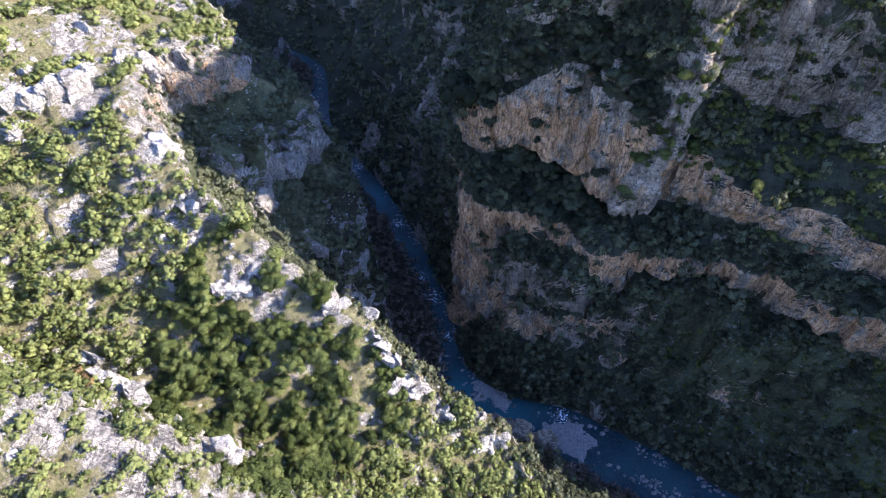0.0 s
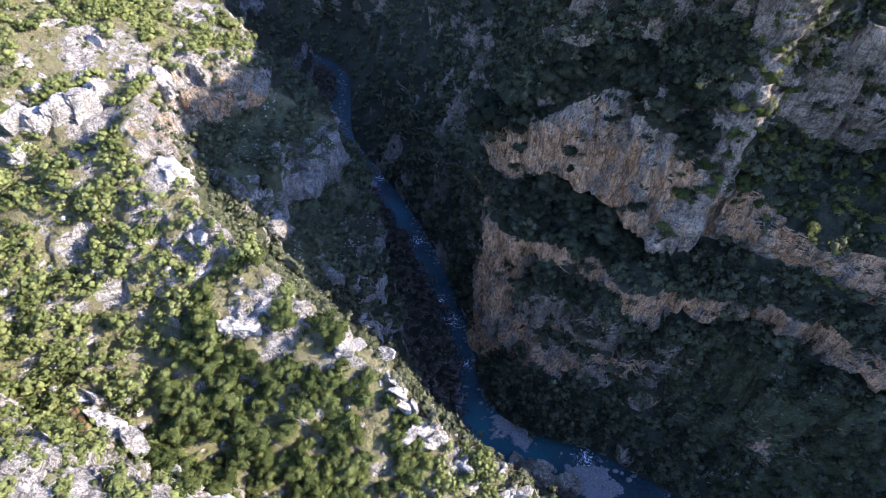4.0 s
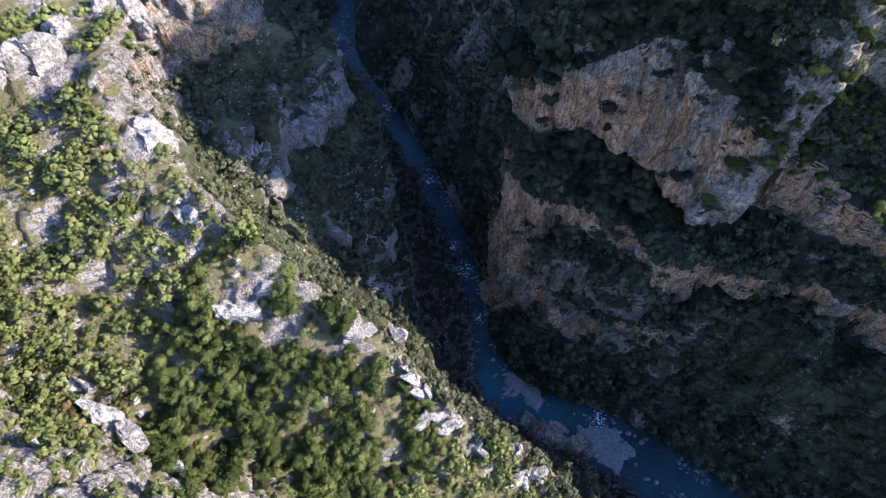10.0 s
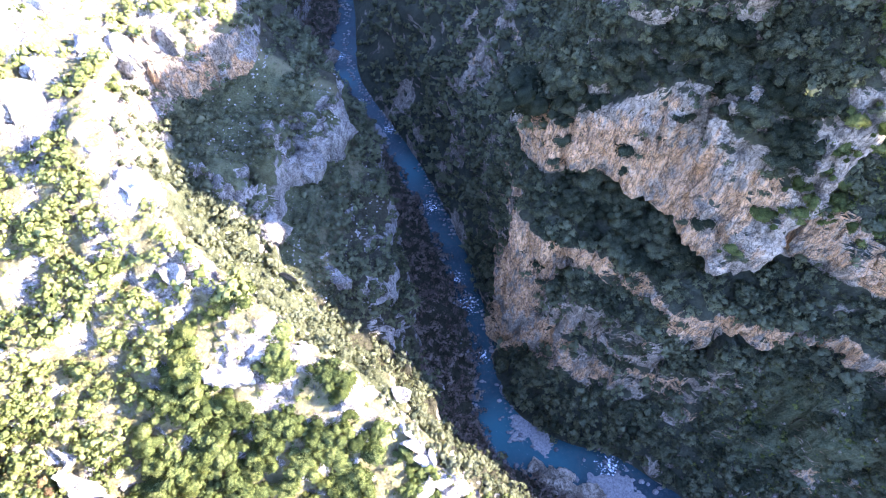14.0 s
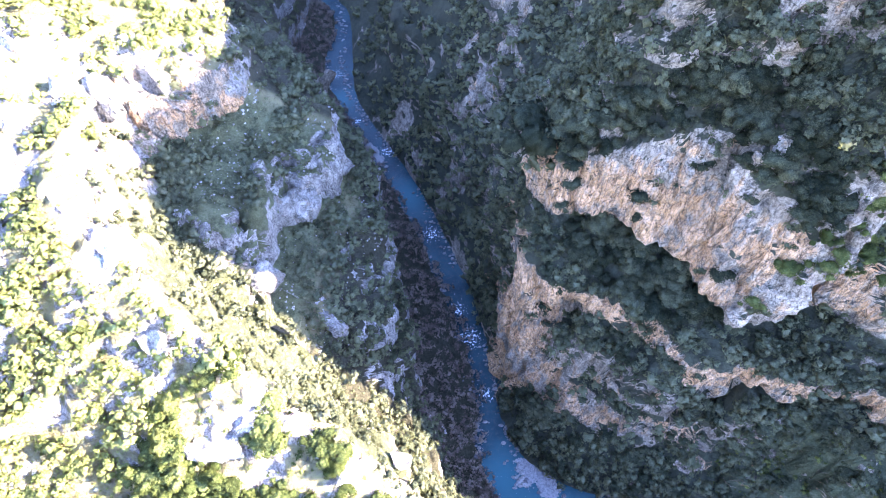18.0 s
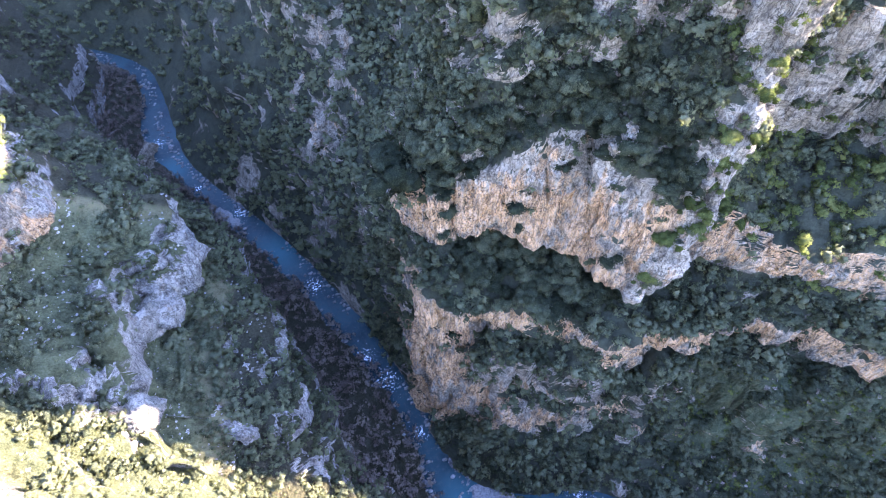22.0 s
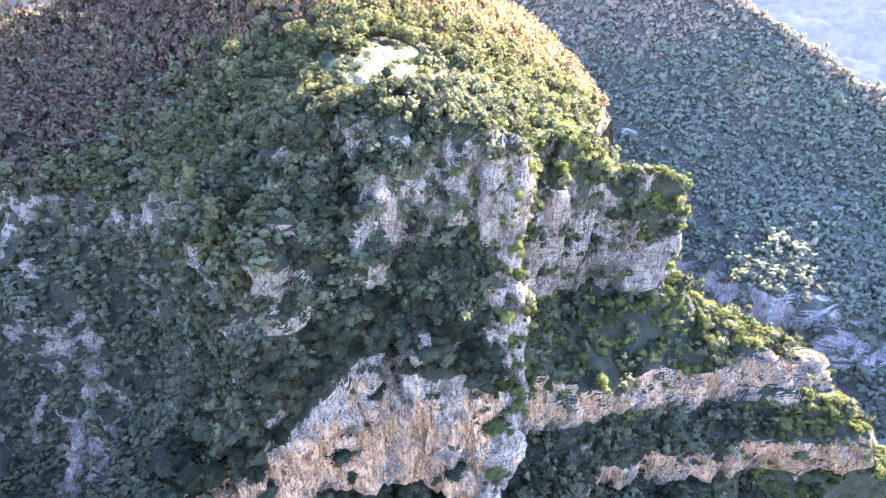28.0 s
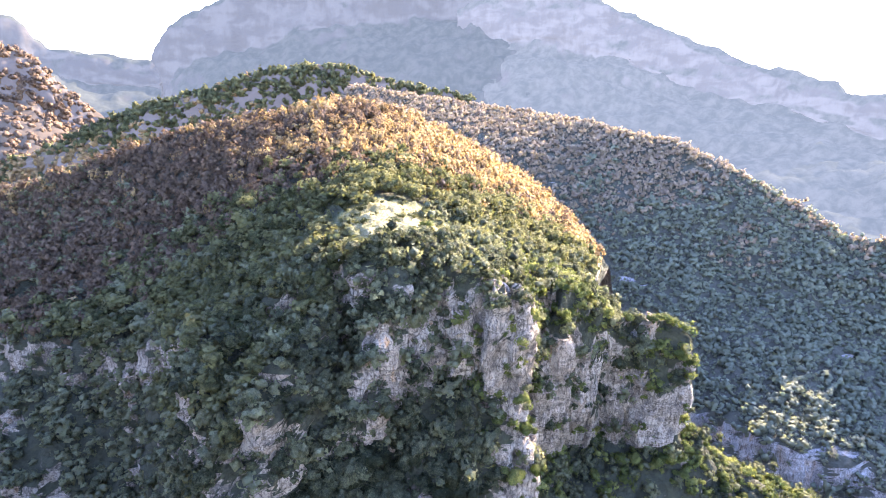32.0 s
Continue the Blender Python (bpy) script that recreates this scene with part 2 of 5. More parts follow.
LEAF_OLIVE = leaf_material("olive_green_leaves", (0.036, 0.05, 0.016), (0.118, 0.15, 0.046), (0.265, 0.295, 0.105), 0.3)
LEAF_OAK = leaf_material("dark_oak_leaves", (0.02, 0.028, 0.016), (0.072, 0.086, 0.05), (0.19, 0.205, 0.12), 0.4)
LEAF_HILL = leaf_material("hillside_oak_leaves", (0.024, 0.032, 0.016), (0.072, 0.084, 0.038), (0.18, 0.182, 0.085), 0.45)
# grey-green made paler than real leaves, to stand for haze before the ridge
LEAF_HAZE = leaf_material("haze_paled_leaves", (0.095, 0.112, 0.085), (0.15, 0.172, 0.125), (0.22, 0.245, 0.17), 0.4)
# lighter leaves: vivid shrubs and tufts, and oaks coloured as if sunlit
LEAF_BRIGHT = leaf_material("vivid_and_sunlit_leaves", (0.045, 0.064, 0.02), (0.115, 0.145, 0.042), (0.25, 0.268, 0.09), 0.4)
LEAF_AUTUMN = leaf_material("autumn_leaves", (0.14, 0.092, 0.05), (0.27, 0.178, 0.085), (0.39, 0.275, 0.13), 0.3)
LEAF_BARE = leaf_material("bare_twigs", (0.034, 0.024, 0.017), (0.072, 0.05, 0.034), (0.14, 0.098, 0.064), 0.2)
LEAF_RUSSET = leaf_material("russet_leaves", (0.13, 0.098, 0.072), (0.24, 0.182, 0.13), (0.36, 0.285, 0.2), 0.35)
LEAF_TWIG = leaf_material("riverside_twigs", (0.07, 0.055, 0.045), (0.14, 0.108, 0.088), (0.23, 0.185, 0.15), 0.2)


def plain(name, a, b, scale, rough=0.9, bump=0.4):
    m, nt, bsdf = material(name)
    geo = nt.nodes.new("ShaderNodeNewGeometry")
    f = noise_tex(nt, geo.outputs["Position"], scale, 6, 0.65)
    g = math_node(nt, "ADD", f, math_node(nt, "MULTIPLY", math_node(nt, "SUBTRACT", geo.outputs["Random Per Island"], 0.5), 0.3))
    nt.links.new(ramp(nt, g, [(0.33, a), (0.66, b)]), bsdf.inputs["Base Color"])
    bsdf.inputs["Roughness"].default_value = rough
    bm_node = node(nt, "ShaderNodeBump", Strength=bump, Distance=0.3)
    nt.links.new(f, bm_node.inputs["Height"])
    nt.links.new(bm_node.outputs["Normal"], bsdf.inputs["Normal"])
    return m


BARK = plain("grey_bark", (0.07, 0.055, 0.04), (0.18, 0.15, 0.12), 3.0)
GRAVEL = plain("river_gravel", (0.035, 0.036, 0.036), (0.17, 0.165, 0.155), 1.4, bump=1.0)
STONE = plain("river_stone", (0.05, 0.05, 0.05), (0.19, 0.185, 0.17), 2.0)


# ---- lofted ground ----
def catmull(points, counts):
    """A smooth line through the points, with that many steps in each part."""
    p = np.array(points, float)
    q = np.vstack([2 * p[0] - p[1], p, 2 * p[-1] - p[-2]])
    out = []
    for i, n in enumerate(counts):
        t = (np.arange(n) / n)[:, None]
        a, b, c, d = q[i:i + 4]
        m1, m2 = 0.4 * (c - a), 0.4 * (d - b)
        h = (2 * t ** 3 - 3 * t ** 2 + 1) * b + (t ** 3 - 2 * t ** 2 + t) * m1 + (3 * t ** 2 - 2 * t ** 3) * c + (t ** 3 - t ** 2) * m2
        out.append(h)
    out.append(p[-1:])
    return np.vstack(out)


def mesh_from(name, verts, faces, mat, attrs=(), smooth_faces=True):
    me = bpy.data.meshes.new(name)
    me.vertices.add(len(verts))
    me.vertices.foreach_set("co", np.asarray(verts, np.float32).ravel())
    faces = np.asarray(faces, np.int32)
    n, k = faces.shape
    me.loops.add(n * k)
    me.loops.foreach_set("vertex_index", faces.ravel())
    me.polygons.add(n)
    me.polygons.foreach_set("loop_start", np.arange(0, n * k, k, dtype=np.int32))
    me.polygons.foreach_set("use_smooth", np.full(n, smooth_faces))
    me.update(calc_edges=True)
    for key, values in attrs:
        values = np.asarray(values, np.float32)
        if values.ndim == 2:
            me.attributes.new(key, "FLOAT_VECTOR", "POINT").data.foreach_set("vector", values.ravel())
        else:
            me.attributes.new(key, "FLOAT", "POINT").data.foreach_set("value", values)
    me.materials.append(mat)
    return me


def grid_faces(nu, nv, flip=False):
    i = np.arange(nu * nv).reshape(nu, nv)
    a, b, c, d = i[:-1, :-1].ravel(), i[1:, :-1].ravel(), i[1:, 1:].ravel(), i[:-1, 1:].ravel()
    return np.stack([a, d, c, b] if flip else [a, b, c, d], 1)


def grid_normals(p):
    du, dv = np.gradient(p, axis=0), np.gradient(p, axis=1)
    n = np.cross(du, dv)
    return n / np.maximum(np.linalg.norm(n, axis=2, keepdims=True), 1e-6)


class Ground:
    """A hillside drawn over contour-like lines from its foot to its top; bands lie between the lines."""

    def __init__(self, name, label, lines, counts, bands, mat, flip=False, seed=0.0, rough=1.0, fields=None, wave=1.6, lips=None):
        rows = [catmull(line, counts) for line in lines]
        for k in range(1, len(rows) - 1):
            w, size, arch = (tuple((lips or {}).get(k, (wave, 17.0))) + (0.0,))[:3]
            q = rows[k] * (1 / size, 1 / size, 0) + (0, 0, 9.7 * k + seed)
            vault = 2.2 * np.sqrt(np.abs(perlin(q * 0.8))) - 0.9 + 0.25 * fbm(q * 3, 2)
            rows[k] = rows[k] + np.stack([fbm(q + 50, 3), fbm(q + 90, 3), (1 - arch) * fbm(q, 3) + arch * vault], 1) * w
        nu = len(rows[0])
        cols, sets = [], ([], [], [], [])
        for k, bnd in enumerate(bands):
            n, steps = bnd["n"], bnd["steps"]
            q = rows[k] / (26.0, 26.0, 40.0) + seed + 5 * k
            phase = 0.55 * fbm(q, 3)
            hold = np.clip(0.8 + 0.9 * fbm(q + 33, 2), 0.15, 1) if steps else np.zeros(nu)
            for j in range(n):
                v = j / n
                f_h = f_z = np.full(nu, v)
                level = np.zeros(nu)
                if steps:
                    # walls and ledges in turn, fading in and out along the hillside
                    s = np.stack([phase, phase + v * steps, phase + steps])
                    fr = s - np.floor(s)
                    up = np.floor(s) + np.clip(fr / 0.62, 0, 1)
                    on = np.floor(s) + np.clip((fr - 0.5) / 0.5, 0, 1)
                    f_z = v + hold * ((up[1] - up[0]) / np.maximum(up[2] - up[0], 0.2) - v)
                    f_h = v + hold * ((on[1] - on[0]) / np.maximum(on[2] - on[0], 0.2) - v)
                    level = hold * np.clip((fr[1] - 0.45) / 0.12, 0, 1) * np.clip((1.05 - fr[1]) / 0.1, 0, 1)
                f = np.stack([f_h, f_h, f_z], 1)
                cols.append(rows[k] * (1 - f) + rows[k + 1] * f)
                wall = hold * (1 - level / np.maximum(hold, 1e-3)) if steps else np.zeros(nu)
                sets[0].append(np.clip(bnd["cliff"] * (1 - hold) + wall + 0.25 * level, 0, 1))
                sets[1].append(np.full(nu, bnd["rust"]))
                sets[2].append(bnd["green"] - bnd["cut"] * wall + 0.45 * level)
                sets[3].append(np.clip(bnd["wood"] * (1 - 0.75 * wall) + 0.6 * level, 0, 1))
        cols.append(rows[-1])
        for field, values in zip(sets, (bands[-1]["cliff"], 0.0, bands[-1]["green"], bands[-1]["wood"])):
            field.append(np.full(nu, values))
        p = np.stack(cols, 1)
        nv = p.shape[1]
        self.cliff, rust, self.green, self.wood = (np.stack(f, 1) for f in sets)
        turf = np.zeros((nu, nv))
        self.turf = turf
        kernel = np.array([1, 2, 1]) / 4.0
        for field in (self.cliff, self.green, rust):
            field[:] = np.apply_along_axis(lambda r: np.convolve(np.pad(r, 1, mode="edge"), kernel, "valid"), 1, field)
        if fields:
            flat_fields = [f.reshape(-1) for f in (self.cliff, rust, self.green, self.wood, turf)]
            fields(p.reshape(-1, 3), *flat_fields)
        # soften the hard angles of the section a little
        for _ in range(1):
            p[:, 1:-1] = 0.5 * p[:, 1:-1] + 0.25 * (p[:, :-2] + p[:, 2:])
        n = grid_normals(p) * (-1 if flip else 1)
        flat = p.reshape(-1, 3) + seed
        c = self.cliff.ravel()
        big = fbm(flat / 38.0, 3)
        # buttresses and clefts run up a wall; beds run along it
        flat_xy = flat + 1.6 * np.stack([fbm(flat / 7.0, 2), fbm(flat / 7.0 + 61, 2), np.zeros(len(flat))], 1)
        butt = fbm(flat_xy * (1 / 13.0, 1 / 13.0, 1 / 70.0), 2)
        flute = ridged(flat_xy * (1 / 8.0, 1 / 8.0, 1 / 45.0), 3)
        cleft = np.maximum(ridged(flat_xy * (1 / 10.0, 1 / 10.0, 1 / 60.0) + 23, 1) - 0.55, 0) * 6.0
        bed = fbm(np.floor(flat * (0.02, 0.02, 0.42) + 0.25 * fbm(flat / 12.0, 2)[:, None]) * 0.63 + 11, 1)
        block = fbm(np.floor(flat_xy / (2.6, 2.6, 5.2) + 0.3 * fbm(flat / 4.0, 2)[:, None]) * 0.71, 1)
        groove = ridged(flat_xy * (1 / 3.2, 1 / 3.2, 1 / 17.0) + 7, 3)
        lump = fbm(flat / 9.0, 5, 0.55)
        move = rough * (big * (1.0 + 1.2 * c) + c * (2.6 * butt + 1.7 * flute + 0.7 * groove - cleft + 0.8 * bed + 0.75 * block) + (1 - 0.55 * c) * 1.1 * lump)
        edge = np.ones((nu, nv))
        edge[:, 0] = 0.25
        edge[:, 1:4] = (0.4, 0.6, 0.8)
        move *= edge.ravel()
        p = (p.reshape(-1, 3) + n.reshape(-1, 3) * move[:, None]).reshape(nu, nv, 3)
        self.p, self.n = p, grid_normals(p) * (-1 if flip else 1)
        me = mesh_from(name, p.reshape(-1, 3), grid_faces(nu, nv, flip), mat, [("rust", rust.ravel()), ("green", self.green.ravel()), ("turf", turf.ravel())])
        sharp = self.cliff[:-1, :-1].ravel() > 0.55
        me.polygons.foreach_set("use_smooth", ~sharp)
        self.ob = tagged(new(name, me), label, "mountainside", kind="structure")

    def scatter(self, count, rng, gap, keep, on_rock=False):
        """Places on the ground, thinned so that none lies nearer than about gap to another. keep gives each place its chance."""
        p, n, w = self.p.reshape(-1, 3), self.n.reshape(-1, 3), self.wood.ravel()
        du, dv = np.gradient(self.p, axis=0), np.gradient(self.p, axis=1)
        area = np.linalg.norm(np.cross(du, dv), axis=2).ravel()
        chance = area * (1.0 if on_rock else w) * keep(p, n)
        chance = np.maximum(chance, 0)
        total = chance.sum()
        picks = rng.choice(len(p), size=min(count * 3, int((chance > 0).sum())), replace=False, p=chance / total)
        cells, chosen = set(), []
        for i in picks:
            key = (int(p[i, 0] // gap), int(p[i, 1] // gap), int(p[i, 2] // gap))
            if key in cells:
                continue
            cells.add(key)
            chosen.append(i)
            if len(chosen) >= count:
                break
        chosen = np.array(chosen)
        return p[chosen], n[chosen]


def band(n, cliff, rust=0.0, green=0.5, wood=0.0, steps=0, cut=0.75):
    return dict(n=n, cliff=cliff, rust=rust, green=green, wood=wood, steps=steps, cut=cut)


# ---- the eastern spur: cliffs in level bands with ledges between them, from the river to the wooded hill behind ----
EAST_BANK = [(-200, 520, -1), (-110, 452, -1), (-84, 350, -1), (-43, 285, -1), (-22, 245, -1), (-4, 205, -1), (4, 172, -1), (11, 140, -1), (32, 126, -1), (57, 120, -1), (77, 107, -1), (95, 97, -1), (118, 81, -1), (190, 49, -1), (246, 64, -1)]
EAST_FOOT = [(-185, 535, 25), (-85, 460, 25), (-60, 352, 25), (-30, 290, 28), (-10, 250, 28), (3, 207, 25), (9, 174, 9), (20, 154, 16), (38, 143, 26), (57, 138, 34), (80, 129, 23), (97, 120, 18), (122, 105, 20), (199, 59, 14), (244, 84, 14)]
EAST_LOW = [(-182, 538, 36), (-82, 461, 36), (-56, 353, 40), (-27, 291, 45), (-6, 251, 48), (4, 208, 50), (10, 174, 42), (25, 160, 38), (44, 145, 41), (60, 142, 43), (82, 134, 33), (101, 127, 32), (126, 111, 33), (204, 67, 28), (232, 110, 24)]
EAST_BASE2 = [(-172, 548, 48), (-72, 463, 48), (-45, 355, 55), (-20, 293, 60), (-1, 253, 63), (5, 209, 66), (11, 174, 66), (30, 167, 70), (48, 158, 70), (60, 148, 66), (83, 143, 66), (105, 142, 67), (138, 118, 62), (192, 78, 56), (228, 118, 36)]
EAST_LIP2 = [(-170, 550, 60), (-70, 464, 60), (-42, 356, 66), (-17, 294, 70), (3, 254, 72), (6, 210, 80), (12, 171, 81), (30, 165, 80), (49, 157, 80), (62, 146, 76), (84, 141, 78), (105, 139, 78), (140, 115, 78), (175, 87, 80), (224, 124, 46)]
EAST_CAVE = [(-160, 560, 75), (-60, 466, 75), (-30, 358, 80), (-10, 296, 84), (9, 256, 84), (8, 212, 91), (15, 185, 95), (29, 181, 98), (52, 172, 95), (70, 162, 90), (85, 161, 91), (107, 148, 92), (145, 123, 86), (176, 96, 86), (222, 128, 50)]
EAST_LIP1 = [(-158, 562, 82), (-58, 467, 82), (-27, 359, 88), (-8, 297, 92), (13, 257, 92), (8, 211, 99), (15, 182, 101), (28, 177, 105), (53, 164, 99), (67, 153, 93), (84, 158, 96), (107, 144, 98), (148, 124, 88), (178, 100, 90), (220, 130, 55)]
EAST_TOP1 = [(-150, 572, 100), (-50, 469, 100), (-18, 360, 108), (-3, 298, 112), (27, 260, 112), (17, 216, 117), (16, 185, 116), (28, 183, 124), (48, 174, 138), (75, 155, 116), (88, 166, 113), (108, 149, 103), (150, 128, 97), (181, 110, 96), (215, 135, 60)]
EAST_WOOD = [(-130, 590, 125), (-30, 475, 125), (5, 365, 130), (14, 300, 130), (33, 268, 138), (35, 231, 146), (23, 197, 146), (42, 185, 150), (59, 178, 154), (81, 163, 157), (93, 174, 136), (121, 167, 121), (156, 150, 123), (163, 172, 110), (205, 170, 80)]
EAST_RIM = [(-110, 610, 140), (-10, 485, 142), (25, 375, 150), (30, 305, 150), (46, 274, 160), (46, 234, 168), (56, 208, 180), (63, 196, 186), (74, 188, 187), (83, 170, 183), (104, 178, 176), (125, 173, 169), (138, 168, 158), (154, 195, 148), (195, 205, 125)]
EAST_PLAIN = [(-60, 660, 145), (30, 495, 155), (60, 400, 172), (70, 325, 174), (75, 280, 183), (85, 255, 189), (90, 240, 193), (96, 232, 194), (106, 225, 190), (116, 215, 187), (126, 208, 181), (141, 204, 173), (165, 200, 165), (190, 205, 152), (215, 225, 120)]
EAST_CREST = [(-20, 720, 150), (20, 585, 160), (70, 470, 189), (110, 430, 207), (150, 400, 217), (182, 372, 224), (200, 350, 219), (215, 338, 213), (228, 325, 204), (240, 310, 195), (250, 296, 185), (258, 282, 174), (262, 265, 160), (262, 250, 148), (262, 235, 136)]
EAST_BACK = [(0, 800, 150), (60, 685, 150), (150, 560, 150), (200, 500, 160), (240, 450, 150), (270, 420, 140), (285, 395, 130), (295, 370, 120), (300, 345, 100), (303, 320, 80), (305, 300, 60), (305, 280, 45), (300, 260, 30), (295, 240, 12), (285, 220, 3)]
EAST_LINES = [EAST_BANK, EAST_FOOT, EAST_LOW, EAST_BASE2, EAST_LIP2, EAST_CAVE, EAST_LIP1, EAST_TOP1, EAST_WOOD, EAST_RIM, EAST_PLAIN, EAST_CREST, EAST_BACK]
EAST_COUNTS = [24, 36, 40, 40, 40, 38, 36, 36, 38, 38, 34, 48, 44, 30]


def gorge_walls(p, cliff, rust, green, wood, turf):
    """Upstream the level bands break up into crags among trees; the ochre stays on the face of the spur."""
    far = np.clip((p[:, 1] - 192) / 26, 0, 1)
    end = np.clip((p[:, 0] - 72) / 30, 0, 1)
    crag = fbm(p / (24, 24, 34), 3)
    rust[:] = rust * (1 - 0.6 * far) * (1 - 0.05 * end)
    high = np.clip((150 - p[:, 2]) / 20, 0, 1)
    green[:] = green * (1 - far * high) + far * high * (1.1 + 1.3 * crag) + (0.34 - 0.2 * cliff) * fbm(p / 8 + 40, 3)
    wood[:] = np.clip(wood * (1 - far * high) + far * high * (0.85 + 1.3 * crag), 0, 1)
    # the bare arete at the meeting of the two faces
    ridge = [np.array(v, float) for v in ((66, 152, 90), (75, 155, 116), (81, 163, 157), (84, 171, 184))]
    near = np.full(len(p), 1e9)
    for a, b in zip(ridge, ridge[1:]):
        t = np.clip(((p - a) @ (b - a)) / ((b - a) @ (b - a)), 0, 1)
        near = np.minimum(near, np.linalg.norm(p - a - t[:, None] * (b - a), axis=1))
    bare = np.clip((8.0 - near) / 5, 0, 1)
    # pink wall standing in the water at the gorge's corner
    corner = np.clip((17 - np.hypot(p[:, 0] - 12, p[:, 1] - 172)) / 7, 0, 1) * np.clip((84 - p[:, 2]) / 6, 0, 1)
    # a pale rose band runs down from that corner, thinner and thinner
    ledge = [np.array(v, float) for v in ((8, 168, 26), (20, 157, 30), (36, 147, 33), (48, 140, 33), (58, 139, 38))]
    tail = np.zeros(len(p))
    for k, (a, b) in enumerate(zip(ledge, ledge[1:])):
        t = np.clip(((p - a) @ (b - a)) / ((b - a) @ (b - a)), 0, 1)
        off = np.linalg.norm((p - a - t[:, None] * (b - a)) * (1, 1, 0.8), axis=1)
        tail = np.maximum(tail, np.clip((11.5 - 2.0 * (k + t) - off + 3.0 * fbm(p / (5, 5, 4) + 66, 3)) / 3, 0, 1))
    low = (1 - far) * np.clip((66 - p[:, 2]) / 8, 0, 1) * (1 - corner)
    green[:] += low * (0.05 + 0.7 * fbm(p / (17, 17, 9) + 70, 3) + 0.6 * end)
    wood[:] = np.clip(wood + 0.25 * low * end, 0, 1)
    cliff[:] *= 1 - 0.8 * low * np.clip((p[:, 0] - 120) / 30, 0, 1)
    p[:, :2] += (2.6 * bare * (p[:, 2] < 180))[:, None] * (0.3, -0.9)
    for mask, tint in ((bare, 0.45), (corner, 1.1), (0.9 * tail, 0.75)):
        green[:] = green * (1 - mask) + 0.1 * mask
        wood[:] *= 1 - 0.93 * mask
        cliff[:] = np.maximum(cliff, mask)
        rust[:] = rust * (1 - mask) + tint * mask
    hollow = np.clip(1.6 - np.hypot((p[:, 0] - 128) / 22, (p[:, 1] - 148) / 16), 0, 1) * np.clip((p[:, 2] - 98) / 4, 0, 1)
    wood[:] *= 1 - 0.55 * hollow
    # bushes break up the walls
    upper = np.clip((p[:, 2] - 128) / 10, 0, 1)
    tuft = np.clip((fbm(p / (9, 9, 6) + 90, 3) - 0.28 + 0.5 * upper * (0.5 + fbm(p / 22 + 7, 2)) * (1 - bare)) * 5, 0, 1) * (1 - 0.85 * corner)
    glade = np.clip(1.5 - np.hypot((p[:, 0] - 91) / 22, (p[:, 1] - 213) / 17) + 0.5 * fbm(p / 9 + 44, 3), 0, 1) * (p[:, 2] > 180)
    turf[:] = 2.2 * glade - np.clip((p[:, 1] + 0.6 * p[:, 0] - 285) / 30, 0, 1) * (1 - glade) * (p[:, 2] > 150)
    lawn = np.clip((p[:, 0] - 78) / 18, 0, 1) * np.clip((64 - p[:, 2]) / 6, 0, 1) * np.clip((p[:, 2] - 6) / 14, 0, 1) * np.clip((176 - p[:, 1]) / 10, 0, 1)
    turf[:] += 0.9 * lawn
    green[:] += 0.35 * lawn
    wood[:] *= 1 - 0.72 * lawn * np.clip(0.9 + fbm(p / 19 + 8, 2), 0, 1)
    rust[:] *= 1 - 0.6 * np.clip((p[:, 2] - 114) / 14, 0, 1)
    green[:] += tuft * 0.7 * (1 - 0.6 * np.clip((cliff - 0.6) * 4, 0, 1) * (1 - far) * (p[:, 2] < 125) * (p[:, 2] > 84))
    wood[:] = np.clip(wood + 0.35 * tuft * (1 - 0.8 * np.clip((cliff - 0.6) * 4, 0, 1) * (1 - far) * (p[:, 2] > 84)), 0, 1)
    cliff[:] *= 1 - 0.6 * np.clip((p[:, 1] - 228) / 45, 0, 1)
    # sheer pale walls standing free of trees
    wall = np.zeros(len(p))
    face = ((59, 180, 162, 8), (60, 204, 184, 6), (70, 181, 183, 9), (57, 183, 174, 5), (76, 169, 177, 7), (77, 165, 164, 6), (109, 173, 158, 8), (121, 162, 159, 8), (143, 164, 157, 8), (101, 166, 128, 5), (49, 172, 133, 8), (57, 168, 139, 6), (72, 129, 26, 6), (68, 116, 5, 5), (95, 118, 19, 6), (112, 112, 26, 6), (54, 127, 14, 5), (42, 142, 26, 7), (109, 115, 47, 4), (82, 134, 45, 4), (68, 132, 32, 4))
    gorge = ((32, 220, 168, 6), (20, 299, 137, 8), (-1, 308, 119, 10), (-1, 288, 101, 10), (6, 277, 99, 8), (-3, 268, 69, 13), (-13, 290, 77, 9), (28, 259, 116, 7), (32, 266, 130, 8), (36, 270, 143, 8), (40, 271, 154, 8), (32, 279, 148, 6), (29, 269, 140, 6), (28, 264, 126, 6), (26, 257, 115, 6))
    for x, y, z, r in face + gorge:
        wall = np.maximum(wall, np.clip((r - np.linalg.norm((p - (x, y, z)) * (1, 1, 0.75), axis=1)) / 3, 0, 1))
    wall *= np.clip(0.65 + 1.7 * fbm(p / (7, 7, 5) + 15, 3), 0, 1)
    green[:] = green * (1 - wall) - 0.1 * wall
    wood[:] *= 1 - 0.62 * wall
    cliff[:] = np.maximum(cliff, wall)
    rust[:] = np.maximum(rust, 0.5 * wall)


